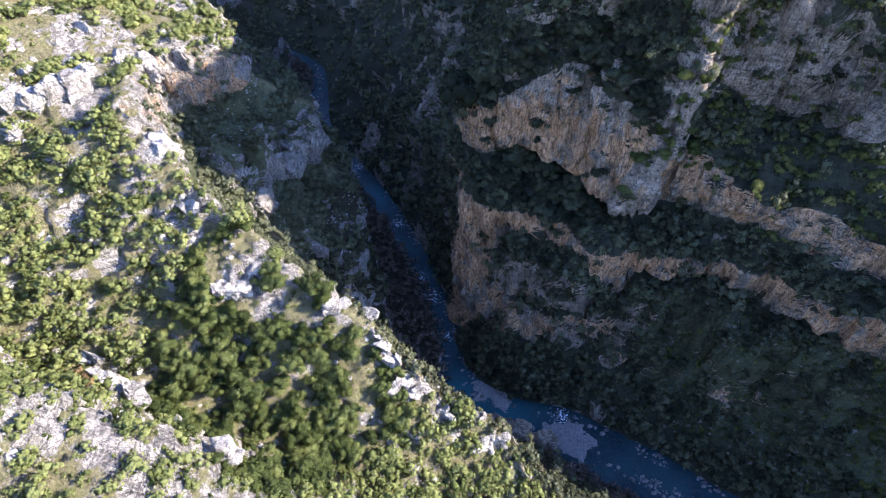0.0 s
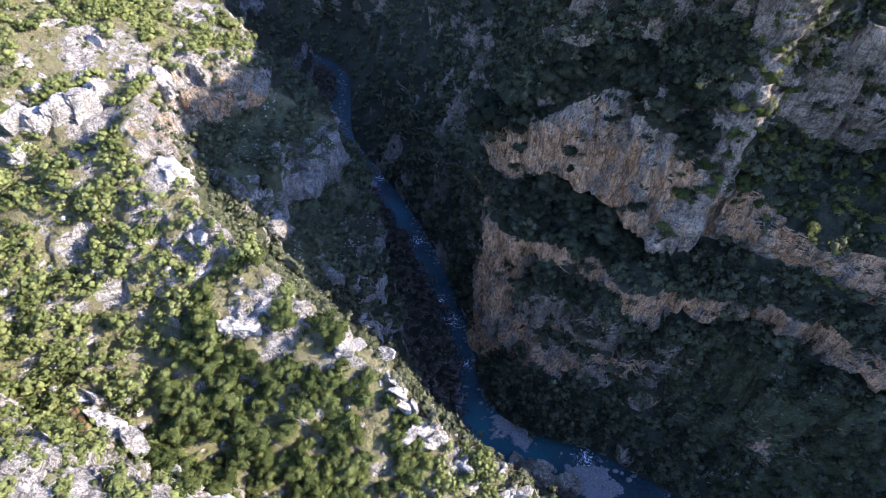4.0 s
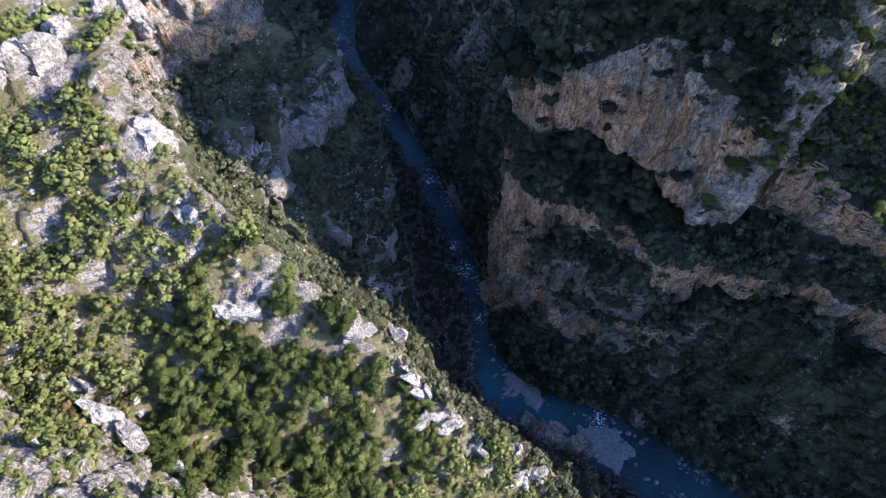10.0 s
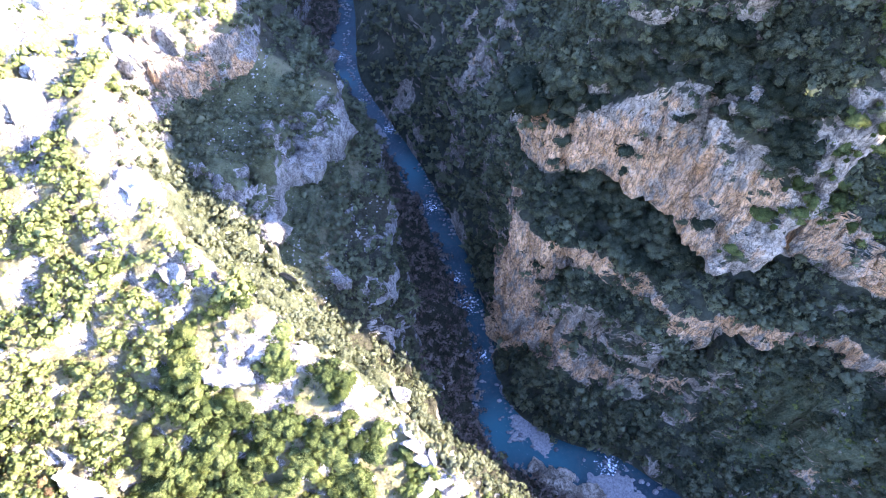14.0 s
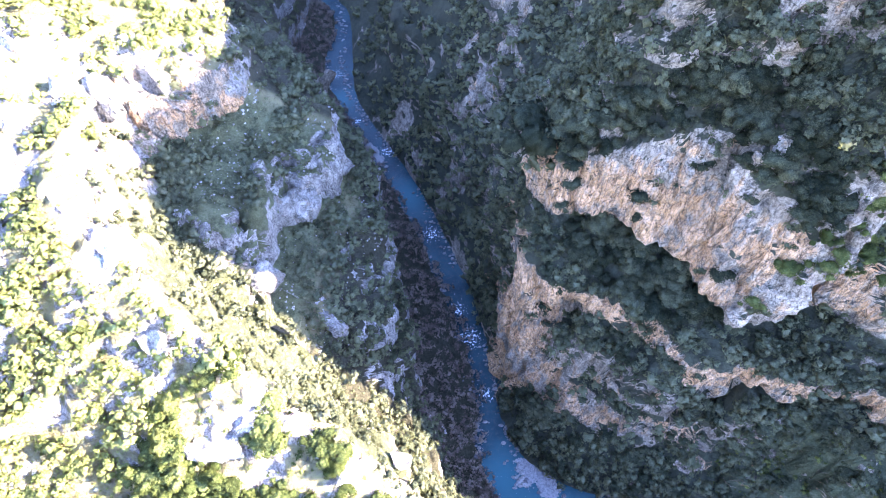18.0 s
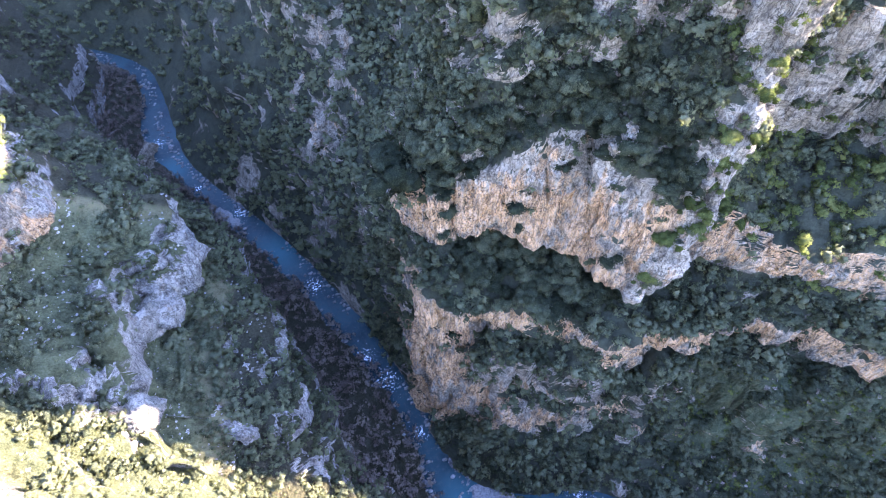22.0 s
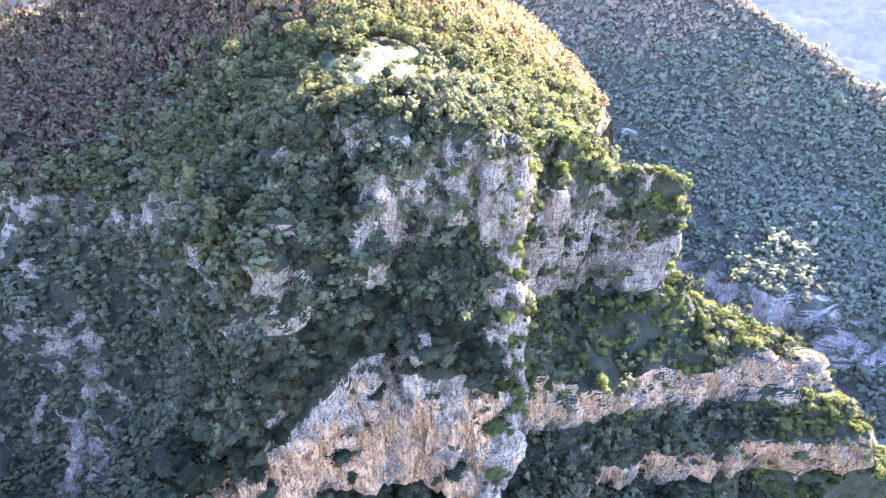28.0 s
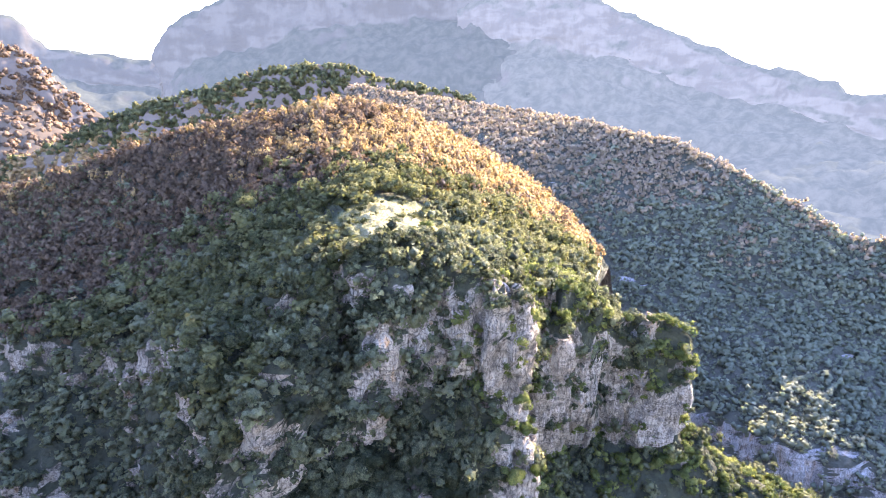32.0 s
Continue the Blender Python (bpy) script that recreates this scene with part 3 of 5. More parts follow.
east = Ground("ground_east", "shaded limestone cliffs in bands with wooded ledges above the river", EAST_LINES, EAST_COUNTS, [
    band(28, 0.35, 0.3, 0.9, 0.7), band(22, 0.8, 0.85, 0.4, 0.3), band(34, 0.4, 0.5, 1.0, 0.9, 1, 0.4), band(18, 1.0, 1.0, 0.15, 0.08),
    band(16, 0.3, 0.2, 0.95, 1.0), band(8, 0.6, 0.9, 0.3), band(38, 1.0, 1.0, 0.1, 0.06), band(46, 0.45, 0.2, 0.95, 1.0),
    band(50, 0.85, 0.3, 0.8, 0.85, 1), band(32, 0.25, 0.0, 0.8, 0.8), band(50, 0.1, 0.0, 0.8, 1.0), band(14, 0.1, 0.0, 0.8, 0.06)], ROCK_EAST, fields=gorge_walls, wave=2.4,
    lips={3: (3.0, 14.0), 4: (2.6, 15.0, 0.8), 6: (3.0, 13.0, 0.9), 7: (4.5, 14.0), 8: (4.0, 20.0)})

# ---- the western ridge: shaded steps over the river, a sunlit slope on its other side ----
WEST_BANK = [(-215, 490, -1), (-117, 445, -1), (-105, 370, -1), (-69, 305, -1), (-38, 253, -1), (-16, 208, -1), (-6, 184, -1), (1, 160, -1), (1, 140, -1), (6, 121, -1), (21, 112, -1), (42, 104, -1), (74, 84, -1), (110, 61, -1)]
WEST_FOOT = [(-225, 480, 10), (-135, 445, 10), (-125, 372, 10), (-92, 305, 10), (-60, 254, 10), (-42, 208, 8), (-32, 185, 7), (-26, 162, 7), (-20, 142, 7), (-8, 118, 11), (12, 103, 11), (36, 92, 9), (68, 76, 8), (105, 52, 8)]
WEST_LIP1 = [(-232, 472, 40), (-145, 445, 40), (-132, 372, 42), (-97, 308, 46), (-58, 248, 60), (-45, 206, 62), (-45, 184, 63), (-43, 156, 60), (-34, 143, 46), (-14, 114, 40), (6, 100, 35), (30, 88, 28), (62, 70, 22), (100, 44, 20)]
WEST_STEP = [(-242, 462, 70), (-160, 445, 70), (-150, 365, 65), (-115, 305, 65), (-66, 243, 72), (-57, 206, 74), (-72, 187, 80), (-68, 157, 81), (-51, 137, 66), (-31, 119, 60), (0, 98, 48), (20, 86, 40), (54, 68, 26), (92, 42, 22)]
WEST_LIP2 = [(-248, 455, 95), (-170, 425, 95), (-160, 365, 95), (-125, 300, 95), (-72, 240, 96), (-60, 211, 96), (-74, 195, 98), (-79, 161, 103), (-60, 140, 82), (-36, 118, 80), (-4, 97, 62), (14, 87, 49), (48, 68, 29), (86, 42, 24)]
WEST_BOWL = [(-262, 440, 115), (-190, 425, 115), (-180, 360, 112), (-140, 295, 110), (-86, 236, 109), (-85, 206, 111), (-103, 187, 112), (-86, 157, 107), (-75, 143, 98), (-44, 119, 92), (-7, 95, 66), (12, 88, 53), (44, 68, 31), (82, 42, 25)]
# first points of crest, slope and gully raised, unseen, to darken the gorge
WEST_CREST = [(-280, 425, 190), (-215, 425, 190), (-200, 360, 182), (-160, 290, 152), (-97, 240, 124), (-91, 211, 127), (-110, 189, 131), (-98, 149, 138), (-83, 133, 126), (-51, 116, 104), (-9, 93, 69), (11, 87.5, 54), (40, 66, 32), (78, 40, 25)]
WEST_SLOPE = [(-310, 400, 235), (-260, 425, 235), (-240, 350, 226), (-200, 270, 172), (-165, 215, 160), (-150, 190, 155), (-140, 163, 148), (-122, 122, 124), (-100, 106, 103), (-66, 92, 83), (-16, 79, 59), (6, 75, 46), (34, 56, 29), (72, 32, 22)]
WEST_GULLY = [(-360, 390, 265), (-330, 425, 265), (-310, 340, 255), (-270, 240, 210), (-220, 170, 180), (-200, 140, 165), (-180, 118, 140), (-142, 92, 110), (-112, 82, 90), (-86, 77, 78), (-30, 68, 56), (2, 62, 40), (30, 46, 26), (66, 22, 20)]
WEST_RIB = [(-420, 380, 260), (-400, 425, 260), (-380, 320, 255), (-330, 200, 240), (-270, 120, 210), (-240, 95, 195), (-205, 78, 175), (-150, 62, 150), (-105, 58, 130), (-76, 56, 112), (-36, 50, 78), (2, 42, 54), (32, 26, 40), (66, 0, 30)]
WEST_REAR = [(-520, 360, 300), (-500, 425, 300), (-480, 280, 290), (-430, 120, 270), (-360, 20, 240), (-320, -20, 220), (-280, -50, 200), (-210, -80, 180), (-150, -100, 160), (-100, -110, 140), (-40, -120, 110), (10, -120, 90), (50, -120, 70), (90, -120, 50)]
WEST_LINES = [WEST_BANK, WEST_FOOT, WEST_LIP1, WEST_STEP, WEST_LIP2, WEST_BOWL, WEST_CREST, WEST_SLOPE, WEST_GULLY, WEST_RIB, WEST_REAR]
WEST_COUNTS = [20, 34, 40, 48, 34, 30, 36, 34, 44, 30, 30, 26, 22]


def river_side(p):
    """How far a place lies east of the western ridge's crest; less than nothing on its sunlit side."""
    return p[:, 0] - np.interp(p[:, 1], [40, 66, 87, 93, 116, 133, 149, 189, 211, 240, 290, 360, 425], [78, 40, 13, -8, -50, -82, -97, -109, -90, -96, -159, -199, -214])


def slope_fields(p, cliff, rust, green, wood, turf):
    """Grass and scrub on the shaded side; bare stone breaks through everywhere in patches."""
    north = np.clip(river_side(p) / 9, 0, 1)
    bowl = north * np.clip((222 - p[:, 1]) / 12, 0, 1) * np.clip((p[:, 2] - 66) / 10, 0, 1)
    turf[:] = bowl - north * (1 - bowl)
    crag = fbm(p / (24, 24, 16) + 130, 3)
    green[:] = green + 0.5 * fbm(p / 11 + 20, 4) + 0.12 * north
    # bare white rock along the sunlit side of the crest
    out = river_side(p)
    bare = np.clip((out + 38) / 16, 0, 1) * (1 - north) * np.clip((p[:, 2] - 78) / 20, 0, 1) * np.clip(0.6 + 1.5 * fbm(p / 14 + 3, 3), 0, 1)
    a, b = np.array((-84.0, 60.0)), np.array((-56.0, 44.0))
    t = np.clip(((p[:, :2] - a) @ (b - a)) / ((b - a) @ (b - a)), 0, 1)
    slab = np.clip((9 - np.linalg.norm(p[:, :2] - a - t[:, None] * (b - a), axis=1)) / 3, 0, 1)
    bare = np.maximum(bare, slab * np.clip(0.55 + 1.3 * fbm(p / 8 + 21, 3), 0, 1))
    green[:] -= 0.55 * bare
    wood[:] *= 1 - 0.75 * bare
    # on the shaded side the walls stand apart as single bluffs
    bluff = np.clip((crag - 0.25) * 5, 0, 1) * (1 - bowl)
    for x, y, z, r in ((-97, 199, 120, 25), (-62, 207, 86, 16), (-74, 160, 92, 13), (-85, 168, 101, 10), (-46, 196, 54, 13), (-44, 168, 54, 13), (-37, 147, 46, 12)):
        bluff = np.maximum(bluff, np.clip((r - np.linalg.norm(p - (x, y, z), axis=1)) / 5, 0, 1))
    gap = north * (1 - bluff)
    green[:] = green * (1 - gap) + gap * (1.0 + 0.4 * fbm(p / 9 + 55, 3))
    cliff[:] *= 1 - 0.75 * gap
    wood[:] = np.clip(wood + 0.3 * north * (cliff < 0.5) + 0.4 * gap * (1 - bowl), 0, 1)
    # bare bluffs on the shaded steps
    wall = np.zeros(len(p))
    bluffs = ((-60, 207, 94, 8), (-65, 198, 92, 9), (-71, 191, 89, 9), (-74, 191, 101, 6), (-59, 201, 88, 6), (-50, 196, 68, 5), (-52, 184, 66, 5), (-42, 177, 62, 6), (-39, 173, 58, 5), (-87, 163, 107, 5), (-80, 162, 103, 6), (-74, 161, 97, 7), (-70, 157, 91, 6), (-78, 158, 101, 5), (-41, 155, 59, 7), (-38, 147, 51, 6), (-36, 142, 47, 5), (-56, 161, 70, 4.5), (-53, 155, 68, 6), (-45, 176, 63, 6))
    for x, y, z, r in bluffs:
        wall = np.maximum(wall, np.clip((r - np.linalg.norm((p - (x, y, z)) * (1, 1, 0.8), axis=1)) / 2.5, 0, 1))
    wall *= np.clip(0.62 + 1.8 * fbm(p / (4.5, 4.5, 3) + 33, 3), 0, 1)
    green[:] = green * (1 - wall) + 0.05 * wall
    wood[:] *= 1 - 0.75 * wall
    cliff[:] = np.maximum(cliff, wall)
    rust[:] = rust * (1 - wall) + 0.45 * wall


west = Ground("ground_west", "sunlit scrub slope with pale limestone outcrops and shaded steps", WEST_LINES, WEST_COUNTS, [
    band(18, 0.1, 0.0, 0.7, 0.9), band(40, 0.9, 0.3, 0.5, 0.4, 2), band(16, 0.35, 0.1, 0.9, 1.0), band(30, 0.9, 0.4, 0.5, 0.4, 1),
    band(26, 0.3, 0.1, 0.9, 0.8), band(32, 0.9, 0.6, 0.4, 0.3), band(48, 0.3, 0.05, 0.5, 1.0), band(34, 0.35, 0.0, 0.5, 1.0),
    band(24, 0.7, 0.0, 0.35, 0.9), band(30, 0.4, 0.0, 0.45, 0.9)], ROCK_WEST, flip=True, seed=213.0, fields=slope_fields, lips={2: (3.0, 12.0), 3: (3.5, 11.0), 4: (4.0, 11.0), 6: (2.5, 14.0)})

# ---- the river ----
RIVER = [(-290, 505), (-205, 505), (-135, 480), (-112, 430), (-101, 371), (-84, 331), (-60, 300), (-38, 262), (-21, 225), (-8, 191), (0, 166), (5, 143), (12, 121), (32, 115), (55, 109), (80, 97), (100, 85), (140, 66), (190, 48), (262, 50), (330, 38), (420, 5), (520, -50)]
centre = catmull([(x, y, 0) for x, y in RIVER], [24] * (len(RIVER) - 1))
side = np.gradient(centre, axis=0)
side = np.stack([side[:, 1], -side[:, 0], np.zeros(len(side))], 1)
side /= np.linalg.norm(side, axis=1)[:, None]


def ribbon(name, half, z, n, mat, wave):
    w = np.linspace(-half, half, n)
    p = centre[:, None, :] + side[:, None, :] * w[None, :, None]
    flat = p.reshape(-1, 3)
    flat[:, 2] = z + wave * fbm(flat / 2.2, 3)
    return mesh_from(name, flat, grid_faces(len(centre), n, True), mat)


def water_material():
    m, nt, bsdf = material("river_water")
    geo = nt.nodes.new("ShaderNodeNewGeometry")
    pos = geo.outputs["Position"]
    deep = noise_tex(nt, pos, 0.06, 4)
    fine = noise_tex(nt, pos, 0.9, 6, 0.7)
    shoal = noise_tex(nt, pos, 0.6, 8, 0.8)
    col = ramp(nt, deep, [(0.35, (0.004, 0.016, 0.021)), (0.65, (0.013, 0.043, 0.049))])
    col = mix(nt, math_node(nt, "MULTIPLY", smooth(nt, shoal, 0.48, 0.62), 0.75), col, (0.036, 0.044, 0.043))
    col = mix(nt, math_node(nt, "MULTIPLY", attribute(nt, "pool"), 0.85), col, (0.012, 0.072, 0.085))
    rapid = attribute(nt, "rapid")
    foam = smooth(nt, math_node(nt, "ADD", fine, math_node(nt, "MULTIPLY", rapid, 0.17)), 0.66, 0.76)
    bsdf.inputs["Specular IOR Level"].default_value = 0.12
    nt.links.new(mix(nt, foam, col, (0.75, 0.8, 0.82)), bsdf.inputs["Base Color"])
    nt.links.new(math_node(nt, "ADD", math_node(nt, "MULTIPLY", foam, 0.4), 0.42), bsdf.inputs["Roughness"])
    b = node(nt, "ShaderNodeBump", Strength=0.35, Distance=0.3)
    nt.links.new(fine, b.inputs["Height"])
    nt.links.new(b.outputs["Normal"], bsdf.inputs["Normal"])
    return m


water = tagged(new("water", ribbon("water", 15.0, 0.0, 25, water_material(), 0.06)), "shallow blue-green river with white riffles over stones", "river", kind="structure")
wp = np.zeros(len(water.data.vertices) * 3, np.float32)
water.data.vertices.foreach_get("co", wp)
wp = wp.reshape(-1, 3)
RAPIDS = [(-57, 302, 9), (-100, 370, 8), (-79, 326, 5), (53, 117, 9), (-6, 186, 10), (-12, 200, 7), (-28, 244, 8), (2, 160, 6)]
fast = sum(np.exp(-((wp[:, 0] - x) ** 2 + (wp[:, 1] - y) ** 2) / (0.5 * r * r)) for x, y, r in RAPIDS)
water.data.attributes.new("rapid", "FLOAT", "POINT").data.foreach_set("value", np.minimum(fast, 1).astype(np.float32))
pools = sum(np.exp(-((wp[:, 0] - x) ** 2 + (wp[:, 1] - y) ** 2) / (0.6 * r * r)) for x, y, r in ((9, 126, 16), (30, 115, 13), (-42, 268, 14), (-92, 345, 12)))
water.data.attributes.new("pool", "FLOAT", "POINT").data.foreach_set("value", np.minimum(pools, 1).astype(np.float32))
bed = tagged(new("riverbed", ribbon("riverbed", 24.0, -1.4, 17, GRAVEL, 0.2)), "grey gravel bed under the river", "riverbed", kind="structure")

# ---- the land on which it all lies ----
base = bmesh.new()
bmesh.ops.create_grid(base, x_segments=40, y_segments=40, size=4500)
for v in base.verts:
    v.co.z = -7
me = bpy.data.meshes.new("ground")
base.to_mesh(me)
base.free()
me.materials.append(ROCK_FAR)
tagged(new("ground", me), "brown valley floor", "ground", kind="structure")

# ---- ridges further off ----
R2_FOOT = [(330, 640, 190), (320, 520, 160), (310, 420, 120), (305, 330, 60), (288, 258, 28), (262, 200, 4), (252, 140, -2), (266, 80, -2), (330, 54, -2), (520, -36, -2)]
R2_TALUS = [(338, 644, 197), (330, 522, 168), (320, 422, 134), (314, 331, 74), (300, 258, 40), (282, 200, 26), (278, 142, 24), (296, 90, 24), (352, 55, 22), (528, -33, 18)]
R2_LOW = [(350, 650, 205), (345, 525, 180), (335, 425, 155), (322, 332, 96), (310, 258, 68), (292, 200, 57), (288, 143, 55), (306, 95, 52), (364, 57, 46), (540, -30, 36)]
R2_MID = [(385, 660, 228), (405, 535, 210), (410, 420, 185), (402, 342, 150), (400, 265, 122), (402, 200, 92), (410, 145, 78), (428, 95, 60), (470, 30, 44), (570, -60, 40)]
# last two points raised, out of view, to keep the sun off the river
R2_CREST = [(415, 678, 251), (468, 552, 230), (498, 416, 212), (491, 348, 200), (484, 290, 192), (481, 240, 172), (483, 190, 147), (488, 145, 126), (510, 70, 150), (640, -70, 110)]
R2_BACK = [(540, 720, 200), (590, 580, 180), (600, 440, 160), (590, 370, 150), (585, 300, 130), (590, 230, 100), (600, 170, 60), (620, 100, 30), (650, 30, 15), (720, -80, 0)]
def ridge_fields(p, cliff, rust, green, wood, turf):
    """Cliffs broken by hanging scrub; a few pale walls higher up."""
    cover = np.clip((fbm(p / (16, 16, 11), 3) + 0.02) * 4, 0, 1)
    green[:] = green + 0.9 * cover * cliff
    wood[:] = np.clip(wood + 0.9 * cover * cliff, 0, 1)
    wall = np.clip((fbm(p / (40, 40, 9) + 12, 3) - 0.5) * 5, 0, 1) * np.clip((190 - p[:, 2]) / 20, 0, 1)
    green[:] -= 1.2 * wall
    wood[:] *= 1 - 0.7 * wall


ridge_two = Ground("ground_south", "wooded ridge with pale cliff bands", [R2_FOOT, R2_TALUS, R2_LOW, R2_MID, R2_CREST, R2_BACK], [24, 26, 24, 24, 24, 22, 18, 18, 14], [
    band(14, 0.3, 0.1, 1.0, 1.0), band(18, 1.0, 0.5, 0.25, 0.12), band(34, 0.3, 0.1, 1.05, 1.0), band(40, 0.15, 0.0, 1.3, 1.0), band(10, 0.1, 0.0, 0.8, 0.5)], ROCK_FAR, seed=77.0, rough=0.8, fields=ridge_fields, lips={1: (4.0, 20.0), 2: (5.0, 16.0)})
S_BANK = [(105, 60, -1), (150, 44, -1), (195, 31, -1), (262, 35, -1), (330, 20, -1), (430, -20, -1)]
S_FOOT = [(100, 50, 8), (148, 32, 10), (195, 17, 9), (262, 20, 9), (330, 4, 10), (430, -36, 10)]
S_MID = [(95, 5, 40), (145, -20, 45), (200, -30, 48), (275, -25, 46), (350, -10, 44), (410, 10, 40)]
S_TOP = [(90, -110, 110), (150, -120, 120), (210, -125, 125), (290, -120, 120), (380, -110, 110), (460, -90, 100)]
valley_side = Ground("ground_valley", "brown wooded slope across the river below the spur", [S_BANK, S_FOOT, S_MID, S_TOP], [24, 24, 28, 26, 22], [
    band(10, 0.3, 0.0, 0.6, 0.6), band(30, 0.3, 0.0, 0.8, 1.0), band(24, 0.1, 0.0, 0.8, 1.0)], ROCK_FAR, flip=True, seed=131.0)


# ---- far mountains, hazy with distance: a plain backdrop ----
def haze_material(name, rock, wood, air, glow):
    """Distant slopes paled by a faint glow that stands for the lit air."""
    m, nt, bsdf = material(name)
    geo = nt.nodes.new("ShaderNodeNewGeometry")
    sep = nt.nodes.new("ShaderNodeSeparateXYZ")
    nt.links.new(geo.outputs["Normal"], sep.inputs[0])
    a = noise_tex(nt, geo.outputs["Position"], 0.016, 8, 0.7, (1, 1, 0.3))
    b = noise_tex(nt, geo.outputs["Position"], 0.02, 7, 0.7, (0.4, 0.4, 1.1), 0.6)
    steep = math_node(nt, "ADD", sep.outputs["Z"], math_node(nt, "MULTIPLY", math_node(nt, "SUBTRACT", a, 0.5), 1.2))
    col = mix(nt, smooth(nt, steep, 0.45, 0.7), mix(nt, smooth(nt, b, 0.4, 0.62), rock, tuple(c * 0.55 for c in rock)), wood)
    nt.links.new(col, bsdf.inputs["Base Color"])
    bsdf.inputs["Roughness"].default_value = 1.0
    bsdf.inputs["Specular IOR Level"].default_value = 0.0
    # haze painted as emission: brighter and banded over crags, dimmer over woods
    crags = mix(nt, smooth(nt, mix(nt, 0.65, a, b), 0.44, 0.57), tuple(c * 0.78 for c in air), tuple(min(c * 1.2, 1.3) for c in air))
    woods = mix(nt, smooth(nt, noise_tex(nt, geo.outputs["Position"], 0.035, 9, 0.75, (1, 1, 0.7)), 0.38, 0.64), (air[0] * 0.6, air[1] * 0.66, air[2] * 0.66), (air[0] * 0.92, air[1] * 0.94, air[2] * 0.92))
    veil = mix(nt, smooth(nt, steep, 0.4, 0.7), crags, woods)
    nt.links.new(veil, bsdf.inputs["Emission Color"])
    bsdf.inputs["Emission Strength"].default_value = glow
    return m


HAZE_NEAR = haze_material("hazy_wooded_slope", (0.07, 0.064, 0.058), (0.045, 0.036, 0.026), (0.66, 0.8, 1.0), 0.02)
# very dark base colours put these faces in shade; the emission adds haze
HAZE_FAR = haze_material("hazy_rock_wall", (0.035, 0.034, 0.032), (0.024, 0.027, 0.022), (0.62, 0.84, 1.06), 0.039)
# the same with more glow, for the glare of the air under the sun
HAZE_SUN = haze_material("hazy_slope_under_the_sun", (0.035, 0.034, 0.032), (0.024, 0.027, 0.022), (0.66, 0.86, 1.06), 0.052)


def far_land(name, label, crest, drop, spread, mat, counts, amp, seed):
    """A ridge under its skyline: it falls towards the valley in front of it and away behind."""
    c = np.array(crest, float)
    out = c[:, :2] - np.array([-10.0, 96.0])
    out /= np.linalg.norm(out, axis=1)[:, None]
    lines = []
    for forth, fall in ((-spread, 1.0), (-0.62 * spread, 0.72), (-0.28 * spread, 0.45), (-0.1 * spread, 0.3), (-0.05 * spread, 0.04), (0.0, 0.0), (0.6 * spread, 0.6)):
        q = c.copy()
        q[:, :2] += out * forth
        q[:, 2] -= (c[:, 2] - drop) * fall
        lines.append([tuple(v) for v in q])
    rows = [catmull(line, counts) for line in lines]
    cols = []
    for k, n in enumerate((14, 14, 10, 14, 6, 10)):
        cols += [rows[k] * (1 - j / n) + rows[k + 1] * (j / n) for j in range(n)]
    p = np.stack(cols + [rows[-1]], 1)
    nrm = grid_normals(p)
    flat = p.reshape(-1, 3) + seed
    p = p + nrm * (amp * (fbm(flat / (amp * 9), 5, 0.6) + 0.6 * ridged(flat * (1 / (amp * 5), 1 / (amp * 5), 1 / (amp * 20)), 3))).reshape(p.shape[0], p.shape[1], 1)
    nu, nv = p.shape[:2]
    tagged(new(name, mesh_from(name, p.reshape(-1, 3), grid_faces(nu, nv), mat)), label, "mountain", kind="structure")
    return p


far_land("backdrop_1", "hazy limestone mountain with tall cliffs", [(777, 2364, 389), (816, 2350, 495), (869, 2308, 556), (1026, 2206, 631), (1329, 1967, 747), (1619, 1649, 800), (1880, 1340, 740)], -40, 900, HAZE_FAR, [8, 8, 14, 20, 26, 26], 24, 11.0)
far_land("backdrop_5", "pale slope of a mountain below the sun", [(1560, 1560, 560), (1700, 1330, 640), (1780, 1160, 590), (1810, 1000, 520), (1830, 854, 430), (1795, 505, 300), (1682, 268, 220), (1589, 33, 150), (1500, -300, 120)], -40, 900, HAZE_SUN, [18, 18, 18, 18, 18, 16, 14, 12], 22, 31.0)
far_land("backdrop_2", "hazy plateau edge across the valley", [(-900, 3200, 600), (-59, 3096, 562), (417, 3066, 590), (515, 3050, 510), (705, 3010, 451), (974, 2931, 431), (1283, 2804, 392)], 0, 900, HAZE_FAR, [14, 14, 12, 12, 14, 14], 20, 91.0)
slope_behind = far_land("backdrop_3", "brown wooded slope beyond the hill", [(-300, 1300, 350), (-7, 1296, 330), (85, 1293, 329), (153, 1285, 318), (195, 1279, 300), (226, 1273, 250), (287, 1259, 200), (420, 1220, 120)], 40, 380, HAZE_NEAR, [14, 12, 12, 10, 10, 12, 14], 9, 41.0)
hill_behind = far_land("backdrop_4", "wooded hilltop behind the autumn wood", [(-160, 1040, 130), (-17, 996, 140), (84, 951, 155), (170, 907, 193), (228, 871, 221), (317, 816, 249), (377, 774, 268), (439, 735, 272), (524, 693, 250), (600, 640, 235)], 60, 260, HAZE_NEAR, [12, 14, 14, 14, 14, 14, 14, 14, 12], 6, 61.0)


# ---- rock outcrops ----
def part(name, me, parent, label=""):
    ob = new(name, me)
    ob.parent = parent
    if label:
        ob["label"] = label
    return ob


